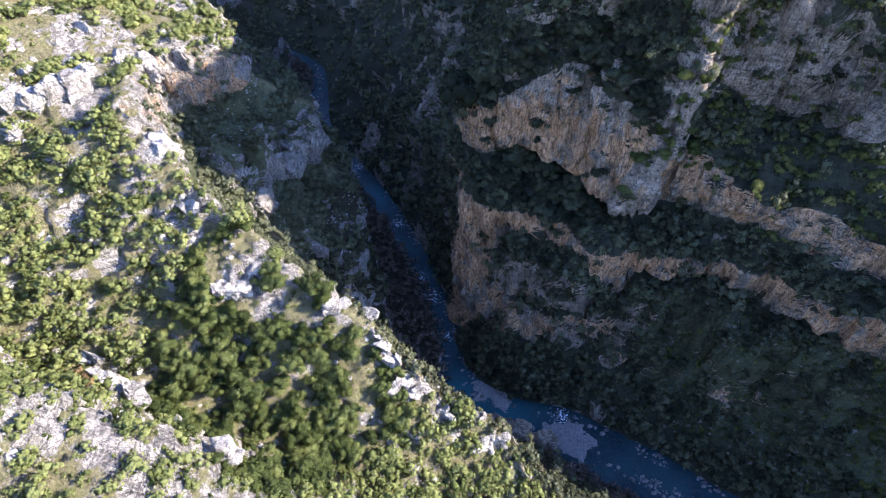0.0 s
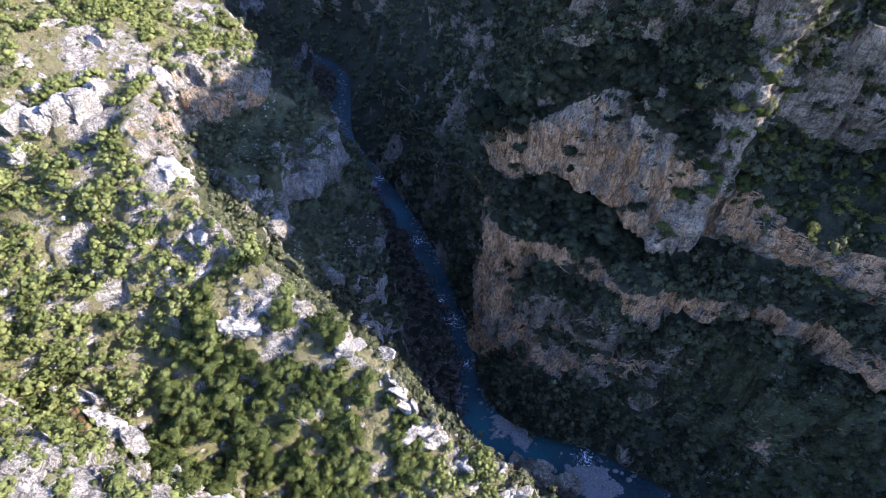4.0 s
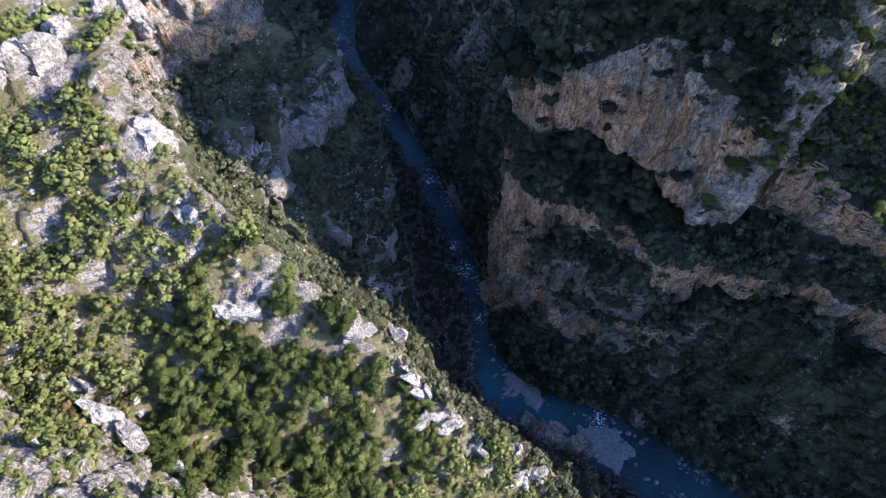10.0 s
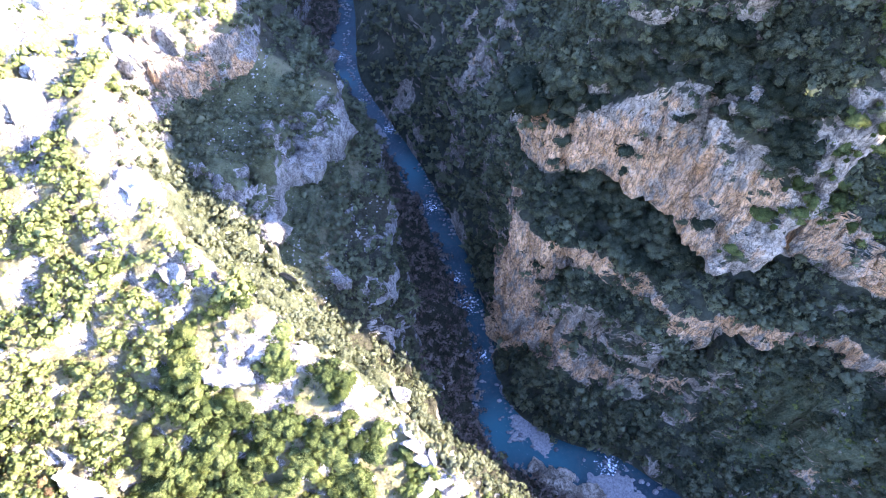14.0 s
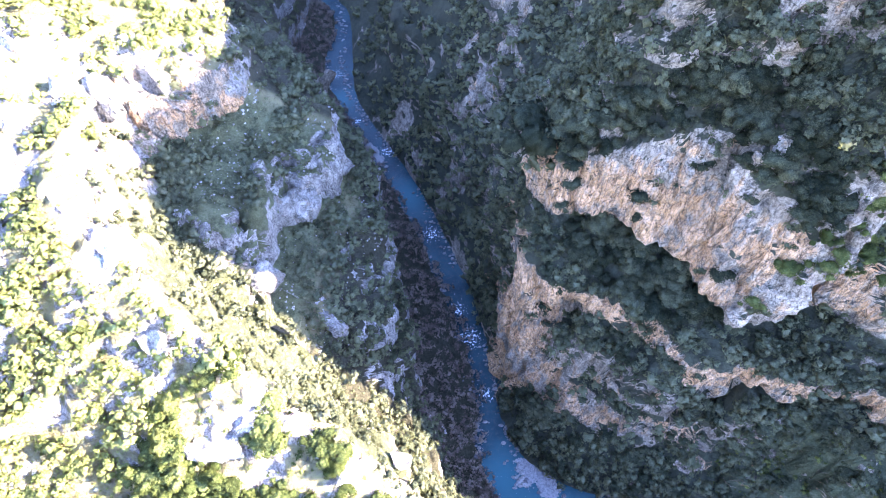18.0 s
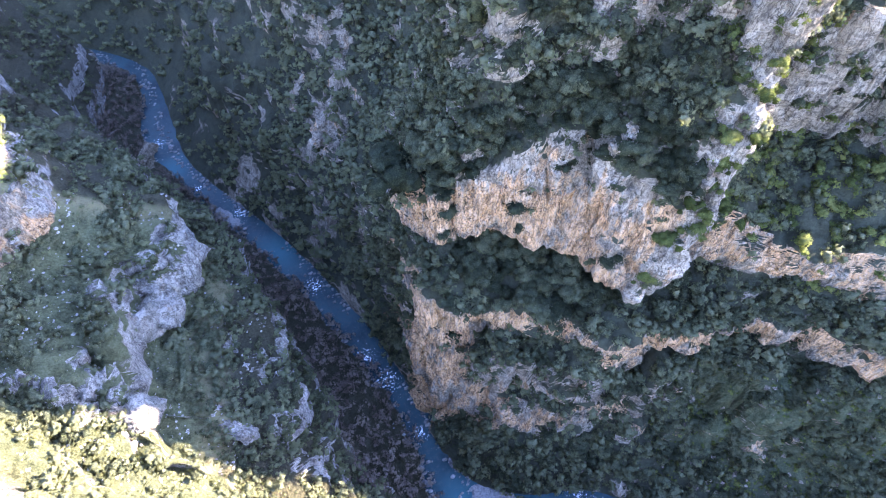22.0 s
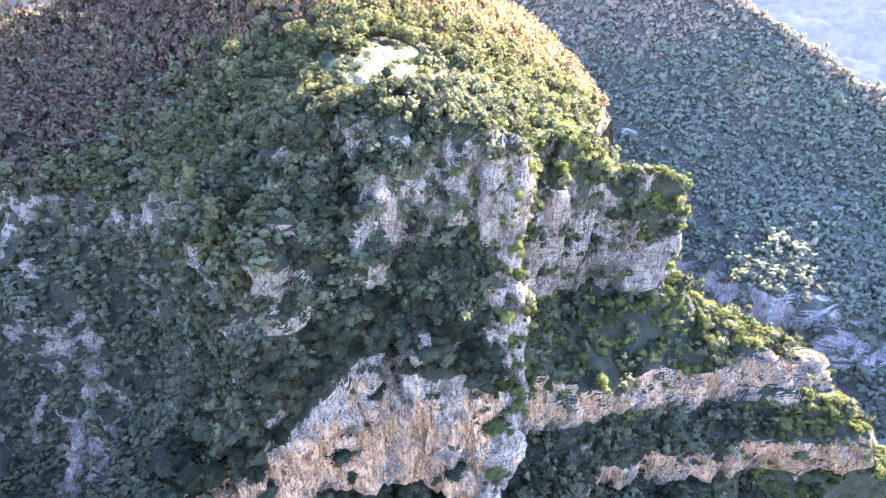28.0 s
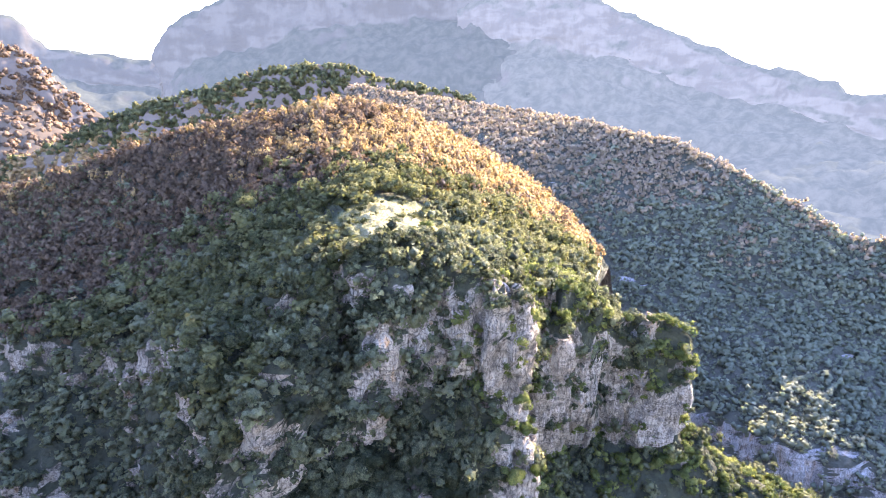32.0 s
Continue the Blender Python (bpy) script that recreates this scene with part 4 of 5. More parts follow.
def block_mesh(name, size, rng, mat, rust, detail=3):
    """A block of bedded limestone: a lump cut by flat breaks, split along its beds and joints."""
    bm = bmesh.new()
    bmesh.ops.create_icosphere(bm, subdivisions=detail, radius=1)
    d = np.array([v.co[:] for v in bm.verts])
    s = np.array(size, float) / 2
    p = d * 1.5
    for axis in np.vstack([np.eye(3), -np.eye(3), rng.normal(size=(14, 3))]):
        axis = axis + rng.normal(0, 0.16, 3)
        axis = axis / np.linalg.norm(axis)
        over = np.maximum(p @ axis - rng.uniform(0.5, 0.88), 0)
        p = p - over[:, None] * axis
    p = p * s
    m = float(np.median(s))
    q = p @ np.array(Euler(rng.uniform(-0.35, 0.35, 3)).to_matrix()) + rng.uniform(0, 500)
    q = q + 0.5 * np.stack([fbm(q / 1.7, 2), fbm(q / 1.7 + 40, 2), fbm(q / 1.7 + 80, 2)], 1)
    beds = fbm(np.floor(q / (5.0, 5.0, 1.1)) * 0.61, 1)
    chips = fbm(np.floor(q / (1.5, 1.7, 2.0)) * 0.73 + 9, 1)
    p = p + d * (m * 0.12 * fbm(q / (0.5 * m), 3, 0.6) + 0.75 * beds + 0.6 * chips + 0.35 * ridged(q / 1.4, 2))[:, None] * min(1.0, 0.3 * m)
    for v, c in zip(bm.verts, p):
        v.co = c
    me = bpy.data.meshes.new(name)
    bm.to_mesh(me)
    bm.free()
    me.materials.append(mat)
    n = len(me.vertices)
    for key, value in (("rust", rust), ("green", -0.35)):
        me.attributes.new(key, "FLOAT", "POINT").data.foreach_set("value", np.full(n, value, np.float32))
    return me


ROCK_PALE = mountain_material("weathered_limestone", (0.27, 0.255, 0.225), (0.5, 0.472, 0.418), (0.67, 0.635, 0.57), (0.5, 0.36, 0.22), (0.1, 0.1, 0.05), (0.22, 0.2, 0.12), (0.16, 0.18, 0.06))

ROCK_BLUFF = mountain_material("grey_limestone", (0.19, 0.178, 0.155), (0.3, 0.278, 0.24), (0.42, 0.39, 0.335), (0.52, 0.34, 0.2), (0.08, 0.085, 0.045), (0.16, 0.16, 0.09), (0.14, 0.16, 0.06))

CRAGS = []


def outcrop(label, at, size, yaw, lean, seed, rust=0.0, mat=None, group="outcrops on the slope", count=0):
    """A crag of several broken blocks, set one against another along its length."""
    r = np.random.default_rng(seed + 100)
    root = tagged(new("rock_outcrop"), label, "rock", group)
    lx, ly, lz = size
    sunk = 0.0 if mat else 0.22 * lz
    root.matrix_world = pose(at[0], at[1], at[2] - sunk, 0, 0, yaw)
    CRAGS.append((at[0], at[1], lx, ly, radians(yaw)))
    n = count or int(np.clip(lx * lz / 28, 4, 7))
    for k in range(n):
        u = (k + 0.5) / n - 0.5 + r.normal(0, 0.06)
        tall = lz * r.uniform(0.55, 1.0) * (1 - 0.7 * u * u)
        fine = 4 if count or lx >= 24 else 3 if max(lx, lz) > 8 else 2
        b = part("block", block_mesh("block", (lx / n * r.uniform(2.0, 3.6), ly * r.uniform(0.6, 1.15), tall), r, mat or ROCK_PALE, rust, fine), root)
        b.matrix_basis = pose(u * lx, r.normal(0, 0.22) * ly, -0.5 * (lz - tall) * r.uniform(0.2, 1.0), lean * 0.5 + r.normal(0, 5), r.normal(0, 6), r.normal(0, 9))
    return root


outcrop("long pale limestone rib jutting from the scrub", (-100, 86, 93), (36, 5, 9), -38, 20, 1)
outcrop("broken pale limestone crag among shrubs", (-63, 111, 101), (30, 11, 16), 25, 25, 2)
outcrop("small pale limestone step beside a crag", (-56, 118, 102), (12, 5, 7), -28, 20, 22)
outcrop("squat white limestone crag at the edge of the slope", (-47, 104, 88), (26, 8, 11), -10, 20, 3)
outcrop("white limestone slab leaning on the slope", (-113, 117, 116), (17, 8, 11), 15, 30, 4)
outcrop("tilted limestone slab with a shaded edge", (-84, 129, 118), (16, 5, 7), -40, 25, 5)
outcrop("bright limestone wall along the ridge", (-102, 152, 132), (22, 7, 19), 112, 10, 6, 0.2)
outcrop("bright limestone buttress with ochre foot", (-111, 168, 133), (24, 9, 22), 95, 8, 7, 0.5)
outcrop("lit limestone crag below the ridge", (-97, 143, 130), (17, 7, 10), -35, 20, 8)
outcrop("fissured limestone crag high on the slope", (-121, 150, 144), (22, 8, 15), 40, 20, 9)
outcrop("pale limestone blocks high on the slope", (-135, 140, 138), (16, 10, 12), -20, 20, 10)
outcrop("great white limestone slab near the ridge top", (-134, 173, 145), (30, 13, 20), -62, 25, 54, count=6)
outcrop("great white limestone slab split by a dark cleft", (-124, 181, 141), (30, 12, 20), -58, 25, 55, count=6)
outcrop("white limestone slab with ochre at its edge", (-115, 185, 137), (24, 10, 20), -55, 20, 56, 0.3, count=5)
outcrop("long white limestone slab over the shaded bowl", (-96, 150, 130), (26, 9, 18), -50, 25, 57, count=5)
outcrop("small limestone knob on the ridge line", (-9, 91, 69), (9, 6, 8), 20, 10, 11)
outcrop("square limestone knob at the end of the ridge", (11, 87, 55), (6, 5, 7), 0, 5, 12)
outcrop("limestone ledge on the ridge line", (-22, 102, 83), (11, 6, 8), -30, 15, 13)
for k, (x, y, z) in enumerate(((-17, 98, 77.5), (-1, 87, 62), (-28, 110, 83), (15, 82, 50), (-34, 106, 93.5), (-13, 93, 72))):
    outcrop("broken white rocks along the crest of the slope", (x, y, z), (8 + 3 * (k % 2), 5, 7), -35 + 17 * k, 12, 71 + k)
outcrop("pale limestone spike among shrubs", (-48, 84, 71), (4, 4, 8), 30, 15, 14)
outcrop("low pale limestone block among shrubs", (-54, 88, 76), (6, 4, 5), -10, 20, 15)
outcrop("large white limestone outcrop in the gully side", (-78, 66, 88), (17, 8, 14), 20, -20, 16)
outcrop("white limestone blocks above the gully", (-96, 66, 105), (17, 9, 15), -15, -20, 17)
outcrop("white limestone rib above the gully", (-60, 60, 92), (14, 7, 10), 10, -20, 18)
outcrop("low limestone ledge at the slope's foot", (-34, 66, 57), (10, 5, 5), -15, 0, 19)
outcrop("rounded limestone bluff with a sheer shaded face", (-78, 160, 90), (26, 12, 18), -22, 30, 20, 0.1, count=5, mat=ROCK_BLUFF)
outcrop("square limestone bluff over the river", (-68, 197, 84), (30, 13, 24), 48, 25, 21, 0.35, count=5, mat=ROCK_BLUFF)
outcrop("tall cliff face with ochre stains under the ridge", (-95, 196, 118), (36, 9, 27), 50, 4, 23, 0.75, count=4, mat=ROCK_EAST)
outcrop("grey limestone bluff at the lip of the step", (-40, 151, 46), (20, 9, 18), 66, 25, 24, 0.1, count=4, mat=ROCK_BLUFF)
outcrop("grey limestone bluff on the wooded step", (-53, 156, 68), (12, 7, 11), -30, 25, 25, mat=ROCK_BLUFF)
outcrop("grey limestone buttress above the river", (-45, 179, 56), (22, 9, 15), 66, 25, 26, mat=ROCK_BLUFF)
outcrop("narrow limestone buttress upstream", (-99, 312, 36), (30, 6, 18), 60, 5, 27, group="bluffs along the river", mat=ROCK_EAST)
outcrop("flat grey rock shelf at the river's bend", (33, 107, 1), (25, 11, 8), -25, 0, 28, mat=ROCK_EAST, group="bluffs along the river")
outcrop("sunlit rock pinnacle at the end of the spur", (181, 110, 95), (9, 6, 11), 30, 0, 30, group="towers on the cliff")
outcrop("jagged sunlit rock on the spur's crest", (168, 116, 93), (12, 5, 6), -30, 0, 31, group="towers on the cliff")
for k, (x, y, z, tall) in enumerate(((74, 155, 96, 22), (80, 158, 117, 16), (85, 163, 140, 16), (89, 170, 166, 16))):
    outcrop("tall fluted rock rib on the sunlit arete", (x, y, z), (9 + 2 * (k % 2), 5, tall), 20 + 9 * k, 0, 41 + k, 0.15, mat=ROCK_EAST, group="ribs of the arete")
for k, (x, y, z) in enumerate(((138, 188, 168), (143, 195, 170), (147, 200, 171), (152, 205, 170), (158, 208, 169), (84, 176, 185), (87, 171, 181), (64, 205, 186))):
    outcrop("pale broken rock rim along the cliff top", (x, y, z), (9 + 2 * (k % 3), 4, 6), 45 + 8 * k, 0, 61 + k, 0.1, group="towers on the cliff")
outcrop("thin rock fin beside the gully", (143, 163, 158), (6, 5, 9), 0, 0, 32, group="towers on the cliff")


# ---- trees and shrubs ----
OCTA = (np.array([(1, 0, 0), (0, 1, 0), (-1, 0, 0), (0, -1, 0), (0, 0, 1), (0, 0, -1)], float),
        np.array([(0, 1, 4), (1, 2, 4), (2, 3, 4), (3, 0, 4), (1, 0, 5), (2, 1, 5), (3, 2, 5), (0, 3, 5)]))


def icosahedron():
    bm = bmesh.new()
    bmesh.ops.create_icosphere(bm, subdivisions=1, radius=1.0)
    v = np.array([x.co[:] for x in bm.verts])
    f = np.array([[x.index for x in y.verts] for y in bm.faces])
    bm.free()
    return v, f


ICO = icosahedron()


def crown_shape(rng, lobes, tufts, leaf, flat, base, heart, full=0.86, low=-0.4):
    """A crown about one unit in radius: a clump in each lobe, and leafy tufts all over the clumps.

    Gives corners, triangles and the way that each corner bulges."""
    centres = rng.normal(size=(lobes, 3)) * (0.46, 0.46, 0.3)
    centres[0] = 0
    radii = rng.uniform(0.36, 0.58, lobes)
    radii[0] = 0.68
    v0, f0 = heart
    verts, faces, bulge, start = [], [], [], 0
    for c, r in zip(centres, radii):
        turn = Euler(rng.uniform(0, 6.28, 3)).to_matrix()
        d = v0 @ np.array(turn) * rng.uniform(0.82, 1.08, (len(v0), 1))
        verts.append(c + d * r * full)
        bulge.append(0.5 * d + 0.8 * (c + d * r))
        faces.append(f0 + start)
        start += len(v0)
    pick = rng.choice(lobes, tufts * 5, p=radii ** 2 / (radii ** 2).sum())
    d = rng.normal(size=(tufts * 5, 3))
    d /= np.linalg.norm(d, axis=1)[:, None]
    pos = centres[pick] + d * radii[pick, None] * rng.uniform(0.92, 1.12, (tufts * 5, 1))
    inside = np.zeros(len(pos), bool)
    for c, r in zip(centres, radii):
        inside |= np.linalg.norm(pos - c, axis=1) < r * 0.88
    ok = ~inside & (pos[:, 2] > low)
    pos, d = pos[ok][:tufts], d[ok][:tufts]
    tilt = d + rng.normal(size=d.shape) * 0.4
    tilt /= np.linalg.norm(tilt, axis=1)[:, None]
    a = np.cross(tilt, rng.normal(size=d.shape))
    a /= np.linalg.norm(a, axis=1)[:, None]
    b = np.cross(tilt, a)
    size = leaf * rng.uniform(0.55, 1.45, (len(pos), 1))
    corners = np.stack([pos + a * size, pos - a * size * 0.6 + b * size * 0.9, pos - a * size * 0.6 - b * size * 0.9], 1).reshape(-1, 3)
    verts.append(corners)
    bulge.append(np.repeat(0.5 * d + 0.8 * pos + rng.normal(0, 0.33, d.shape), 3, 0))
    faces.append(np.arange(len(corners)).reshape(-1, 3) + start)
    v, n = np.vstack(verts), np.vstack(bulge)
    n[:, 2] += 0.12
    n /= np.linalg.norm(n, axis=1)[:, None]
    return v * (1, 1, flat) + (0, 0, base), np.vstack(faces), n


def core_blob(rng, r, flat):
    """A rough stone."""
    v, f = ICO
    return v * r * rng.uniform(0.8, 1.15, (len(v), 1)) * (1, 1, flat), f


def trunk_mesh(name, height, r, rng):
    """A tapered, slightly bent trunk with three limbs."""
    bm = bmesh.new()

    def limb(p0, p1, r0, r1, n=5):
        axis = (p1 - p0).normalized()
        a = axis.orthogonal().normalized()
        b = axis.cross(a)
        rings = []
        for k in range(4):
            t = k / 3
            c = p0.lerp(p1, t) + a * 0.06 * height * math.sin(t * 3)
            rr = r0 + (r1 - r0) * t
            rings.append([bm.verts.new(c + (a * math.cos(w) + b * math.sin(w)) * rr) for w in (2 * math.pi * j / n for j in range(n))])
        for k in range(3):
            for j in range(n):
                bm.faces.new((rings[k][j], rings[k][(j + 1) % n], rings[k + 1][(j + 1) % n], rings[k + 1][j]))
        bm.faces.new(rings[-1])

    top = Vector((0.08 * height, 0, height))
    limb(Vector((0, 0, -0.6)), top, r, r * 0.45)
    for k in range(3):
        w = 2.1 * k + rng.uniform(0, 1)
        limb(top * 0.6, top * 0.6 + Vector((math.cos(w) * 0.55 * height, math.sin(w) * 0.55 * height, 0.55 * height)), r * 0.5, r * 0.2)
    me = bpy.data.meshes.new(name)
    bm.to_mesh(me)
    bm.free()
    me.materials.append(BARK)
    return me


def crown_mesh(name, rng, mat, lobes, quads, leaf, flat, base):
    v, f, n = crown_shape(rng, lobes, quads, leaf, flat, base, ICO)
    return mesh_from(name, v, f, mat, [("puff", n)])


def tree_model(name, label, category, group, mat, rng, lobes, quads, leaf, flat, base, trunk_r):
    """One tree of unit crown radius, with its trunk; copies are scaled."""
    root = new(name)
    tagged(root, label, category, group)
    part("trunk", trunk_mesh("trunk", base, trunk_r, rng), root)
    part("crown", crown_mesh("crown", rng, mat, lobes, quads, leaf, flat, base), root)
    return root


def plant(models, places, sizes, rng):
    """Copies of the models at the places; the models themselves take the first ones."""
    first = len(models)
    for i, (p, s) in enumerate(zip(np.roll(places, -first, 0), sizes)):
        m = Matrix.LocRotScale(Vector(p) - Vector((0, 0, 0.15)), Euler((rng.normal(0, 0.08), rng.normal(0, 0.08), rng.uniform(0, 6.28))), Vector((s * rng.uniform(0.85, 1.2), s * rng.uniform(0.85, 1.2), s * rng.uniform(0.85, 1.15))))
        if i >= len(places) - first:
            models[i - len(places) + first].matrix_basis = m
        else:
            copy_thing(models[rng.integers(len(models))], m)


def growth(name, label, places, sizes, mat, rng, lobes, quads, leaf, flat, base, category="shrubs", kinds=7, full=0.8):
    """Many plants that nobody could count, in one mesh."""
    places, sizes = np.asarray(places), np.asarray(sizes)
    verts, faces, tones, bulges, start = [], [], [], [], 0
    kind = rng.integers(0, kinds, len(places))
    for k in range(kinds):
        at = np.nonzero(kind == k)[0]
        if not len(at):
            continue
        c, tri, n = crown_shape(rng, lobes, quads, leaf, flat, base, OCTA, full)
        w = rng.uniform(0, 6.28, len(at))
        s = sizes[at][:, None]
        cw, sw = np.cos(w)[:, None], np.sin(w)[:, None]
        x, y = c[None, :, 0] * cw - c[None, :, 1] * sw, c[None, :, 0] * sw + c[None, :, 1] * cw
        z = np.repeat(c[None, :, 2], len(at), 0) * rng.uniform(0.8, 1.25, (len(at), 1))
        verts.append((np.stack([x * s, y * s, z * s], 2) + places[at][:, None, :]).reshape(-1, 3))
        bulges.append(np.stack([n[None, :, 0] * cw - n[None, :, 1] * sw, n[None, :, 0] * sw + n[None, :, 1] * cw, np.repeat(n[None, :, 2], len(at), 0)], 2).reshape(-1, 3))
        tones.append(np.repeat(rng.uniform(0, 1, len(at)), len(c)))
        faces.append((tri[None] + (np.arange(len(at)) * len(c))[:, None, None]).reshape(-1, 3) + start)
        start += len(at) * len(c)
    me = mesh_from(name, np.vstack(verts), np.vstack(faces), mat, [("tone", np.concatenate(tones)), ("puff", np.vstack(bulges))])
    return tagged(new(name, me), label, category, kind="stuff")


def upright(lo, hi):
    def keep(p, n):
        return np.clip((n[:, 2] - lo) / (hi - lo), 0, 1)
    return keep


def patchy(lo, hi, scale, cut, inside):
    """More where a slow noise is high, none outside the stretch of the plan."""
    slope = upright(lo, hi)

    def keep(p, n):
        patch = np.clip((fbm(p / scale, 3) - cut) * 3, 0.1, 1)
        return slope(p, n) * patch * inside(p)
    return keep


def sorted_by(places, spot):
    d = np.linalg.norm(places - np.array(spot, float), axis=1)
    return places[np.argsort(d)]


def off_crags(places, share=0.34):
    """Leaves out the places that lie on the crags."""
    free = np.ones(len(places), bool)
    for x, y, lx, ly, w in CRAGS:
        dx, dy = places[:, 0] - x, places[:, 1] - y
        u, v = dx * math.cos(w) + dy * math.sin(w), dy * math.cos(w) - dx * math.sin(w)
        free &= (u / (share * lx)) ** 2 + (v / (0.55 * ly)) ** 2 > 1
    return places[free]


def off_glade(places, rng, keep=0.05):
    """Thins out the trees on the grassy top of the spur."""
    return places[(np.hypot((places[:, 0] - 93) / 24, (places[:, 1] - 212) / 19) > 1 + 0.3 * fbm(places / 8.0, 2)) | (rng.uniform(size=len(places)) < keep)]


rng = np.random.default_rng(21)
SHRUBS = [tree_model("shrub", "rounded olive-green evergreen shrub on the sunlit slope", "shrub", "shrubs on the slope", LEAF_OLIVE if k < 3 else LEAF_BRIGHT, rng, 9, 420, 0.1, 0.82, 0.55, 0.07) for k in range(5)]
OAKS = [tree_model("oak_tree", "dark green evergreen oak on the cliff ledge", "tree", "oaks on the cliffs", LEAF_OAK, rng, 10, 420, 0.095, 0.9, 0.8, 0.07) for k in range(4)]
BRIGHT = [tree_model("oak_tree", "yellow-green evergreen oak catching the sun on the spur", "tree", "sunlit oaks on the spur", LEAF_BRIGHT, rng, 10, 420, 0.095, 0.9, 0.8, 0.07) for k in range(3)]

# sunlit slope
slope_side = lambda p: ((p[:, 1] < 255) & (p[:, 0] > -200) & (p[:, 1] > 30) & (p[:, 2] > 24) & (river_side(p) < 2)).astype(float)
spots, _ = west.scatter(3000, rng, 2.4, patchy(0.1, 0.45, 16.0, -0.5, slope_side))
spots = sorted_by(off_crags(spots), (-45, 95, 85))
plant(SHRUBS, spots[:300], rng.uniform(1.5, 3.6, 300), rng)
growth("scrub", "olive-green evergreen shrubs over the sunlit slope", spots[300:], rng.uniform(1.5, 3.4, len(spots) - 300), LEAF_OLIVE, rng, 5, 80, 0.14, 0.82, 0.5)
brown = [tree_model("shrub", "rust-brown leafless shrub beside the long rock rib", "shrub", "shrubs on the slope", LEAF_AUTUMN, rng, 6, 160, 0.09, 0.7, 0.4, 0.05)]
plant(brown, np.array([(-98, 79, 94.5), (-95, 76, 96), (-101, 81, 94)]), np.array([1.6, 1.3, 1.1]), rng)
spots, _ = west.scatter(3200, rng, 1.4, patchy(0.15, 0.5, 9.0, -0.3, slope_side))
growth("low_scrub", "low tufts of olive scrub and dry herbs between rocks", spots, rng.uniform(0.35, 1.1, len(spots)), LEAF_OLIVE, rng, 2, 18, 0.3, 0.75, 0.3)
spots, _ = west.scatter(1000, rng, 1.5, patchy(0.2, 0.6, 7.0, 0.0, slope_side))
v0, f0 = core_blob(rng, 1.0, 0.75)
s = rng.uniform(0.25, 1.0, (len(spots), 1, 1)) ** 1.6 * 1.6
verts = v0[None] * s * rng.uniform(0.6, 1.4, (len(spots), len(v0), 3)) + spots[:, None, :]
faces = (f0[None] + (np.arange(len(spots)) * len(v0))[:, None, None]).reshape(-1, 3)
stone_shape = (v0, f0)
tagged(new("scree_rocks", mesh_from("scree_rocks", verts.reshape(-1, 3), faces, ROCK_PALE, smooth_faces=False)), "loose pale limestone rocks between the shrubs", "rocks", kind="stuff")
spots, _ = west.scatter(400, rng, 4.0, patchy(0.2, 0.6, 16.0, -0.4, lambda p: ((p[:, 1] <= 30) & (p[:, 1] > -90) & (p[:, 0] > -170)).astype(float)))
growth("hind_scrub", "olive scrub on the slope where the flight begins", spots, rng.uniform(1.6, 3.6, len(spots)), LEAF_OLIVE, rng, 5, 20, 0.22, 0.82, 0.5)
# shaded steps and the river bank under them
shade_side = lambda p: ((river_side(p) > 2) & (p[:, 2] > 14)) * np.where(p[:, 1] < 260, 1.0, 0.25)
spots, _ = west.scatter(2300, rng, 2.4, patchy(0.0, 0.5, 18.0, -0.35, shade_side))
growth("steep_wood", "dark green scrub and small oaks on the shaded steps", spots, rng.uniform(1.3, 3.0, len(spots)), LEAF_OAK, rng, 5, 38, 0.18, 0.85, 0.5)
spots, _ = west.scatter(1600, rng, 1.5, patchy(0.2, 0.6, 9.0, -0.4, shade_side))
growth("turf_scrub", "low grey-green tufts on the shaded grass", spots, rng.uniform(0.35, 1.0, len(spots)), LEAF_OAK, rng, 2, 18, 0.28, 0.8, 0.3)
spots, _ = west.scatter(1100, rng, 0.9, patchy(0.3, 0.7, 9.0, -0.3, lambda p: ((river_side(p) > 4) & (p[:, 1] < 225) & (p[:, 2] > 60)).astype(float)))
v0, f0 = stone_shape
s = rng.uniform(0.3, 1.0, (len(spots), 1, 1)) ** 2 * 0.6
verts = v0[None] * s * rng.uniform(0.6, 1.4, (len(spots), len(v0), 3)) + spots[:, None, :]
faces = (f0[None] + (np.arange(len(spots)) * len(v0))[:, None, None]).reshape(-1, 3)
tagged(new("turf_stones", mesh_from("turf_stones", verts.reshape(-1, 3), faces, ROCK_PALE, smooth_faces=False)), "small white stones lying on the shaded turf", "stones", kind="stuff")
bank_side = lambda p: (p[:, 2] < 18).astype(float)
spots, _ = west.scatter(1250, rng, 2.0, patchy(-0.1, 0.3, 30.0, -0.9, bank_side))
growth("bare_trees", "bare brown riverside trees on the gravel bank", spots, rng.uniform(1.4, 2.6, len(spots)), LEAF_TWIG, rng, 4, 34, 0.145, 1.1, 1.0, "trees", full=0.6)

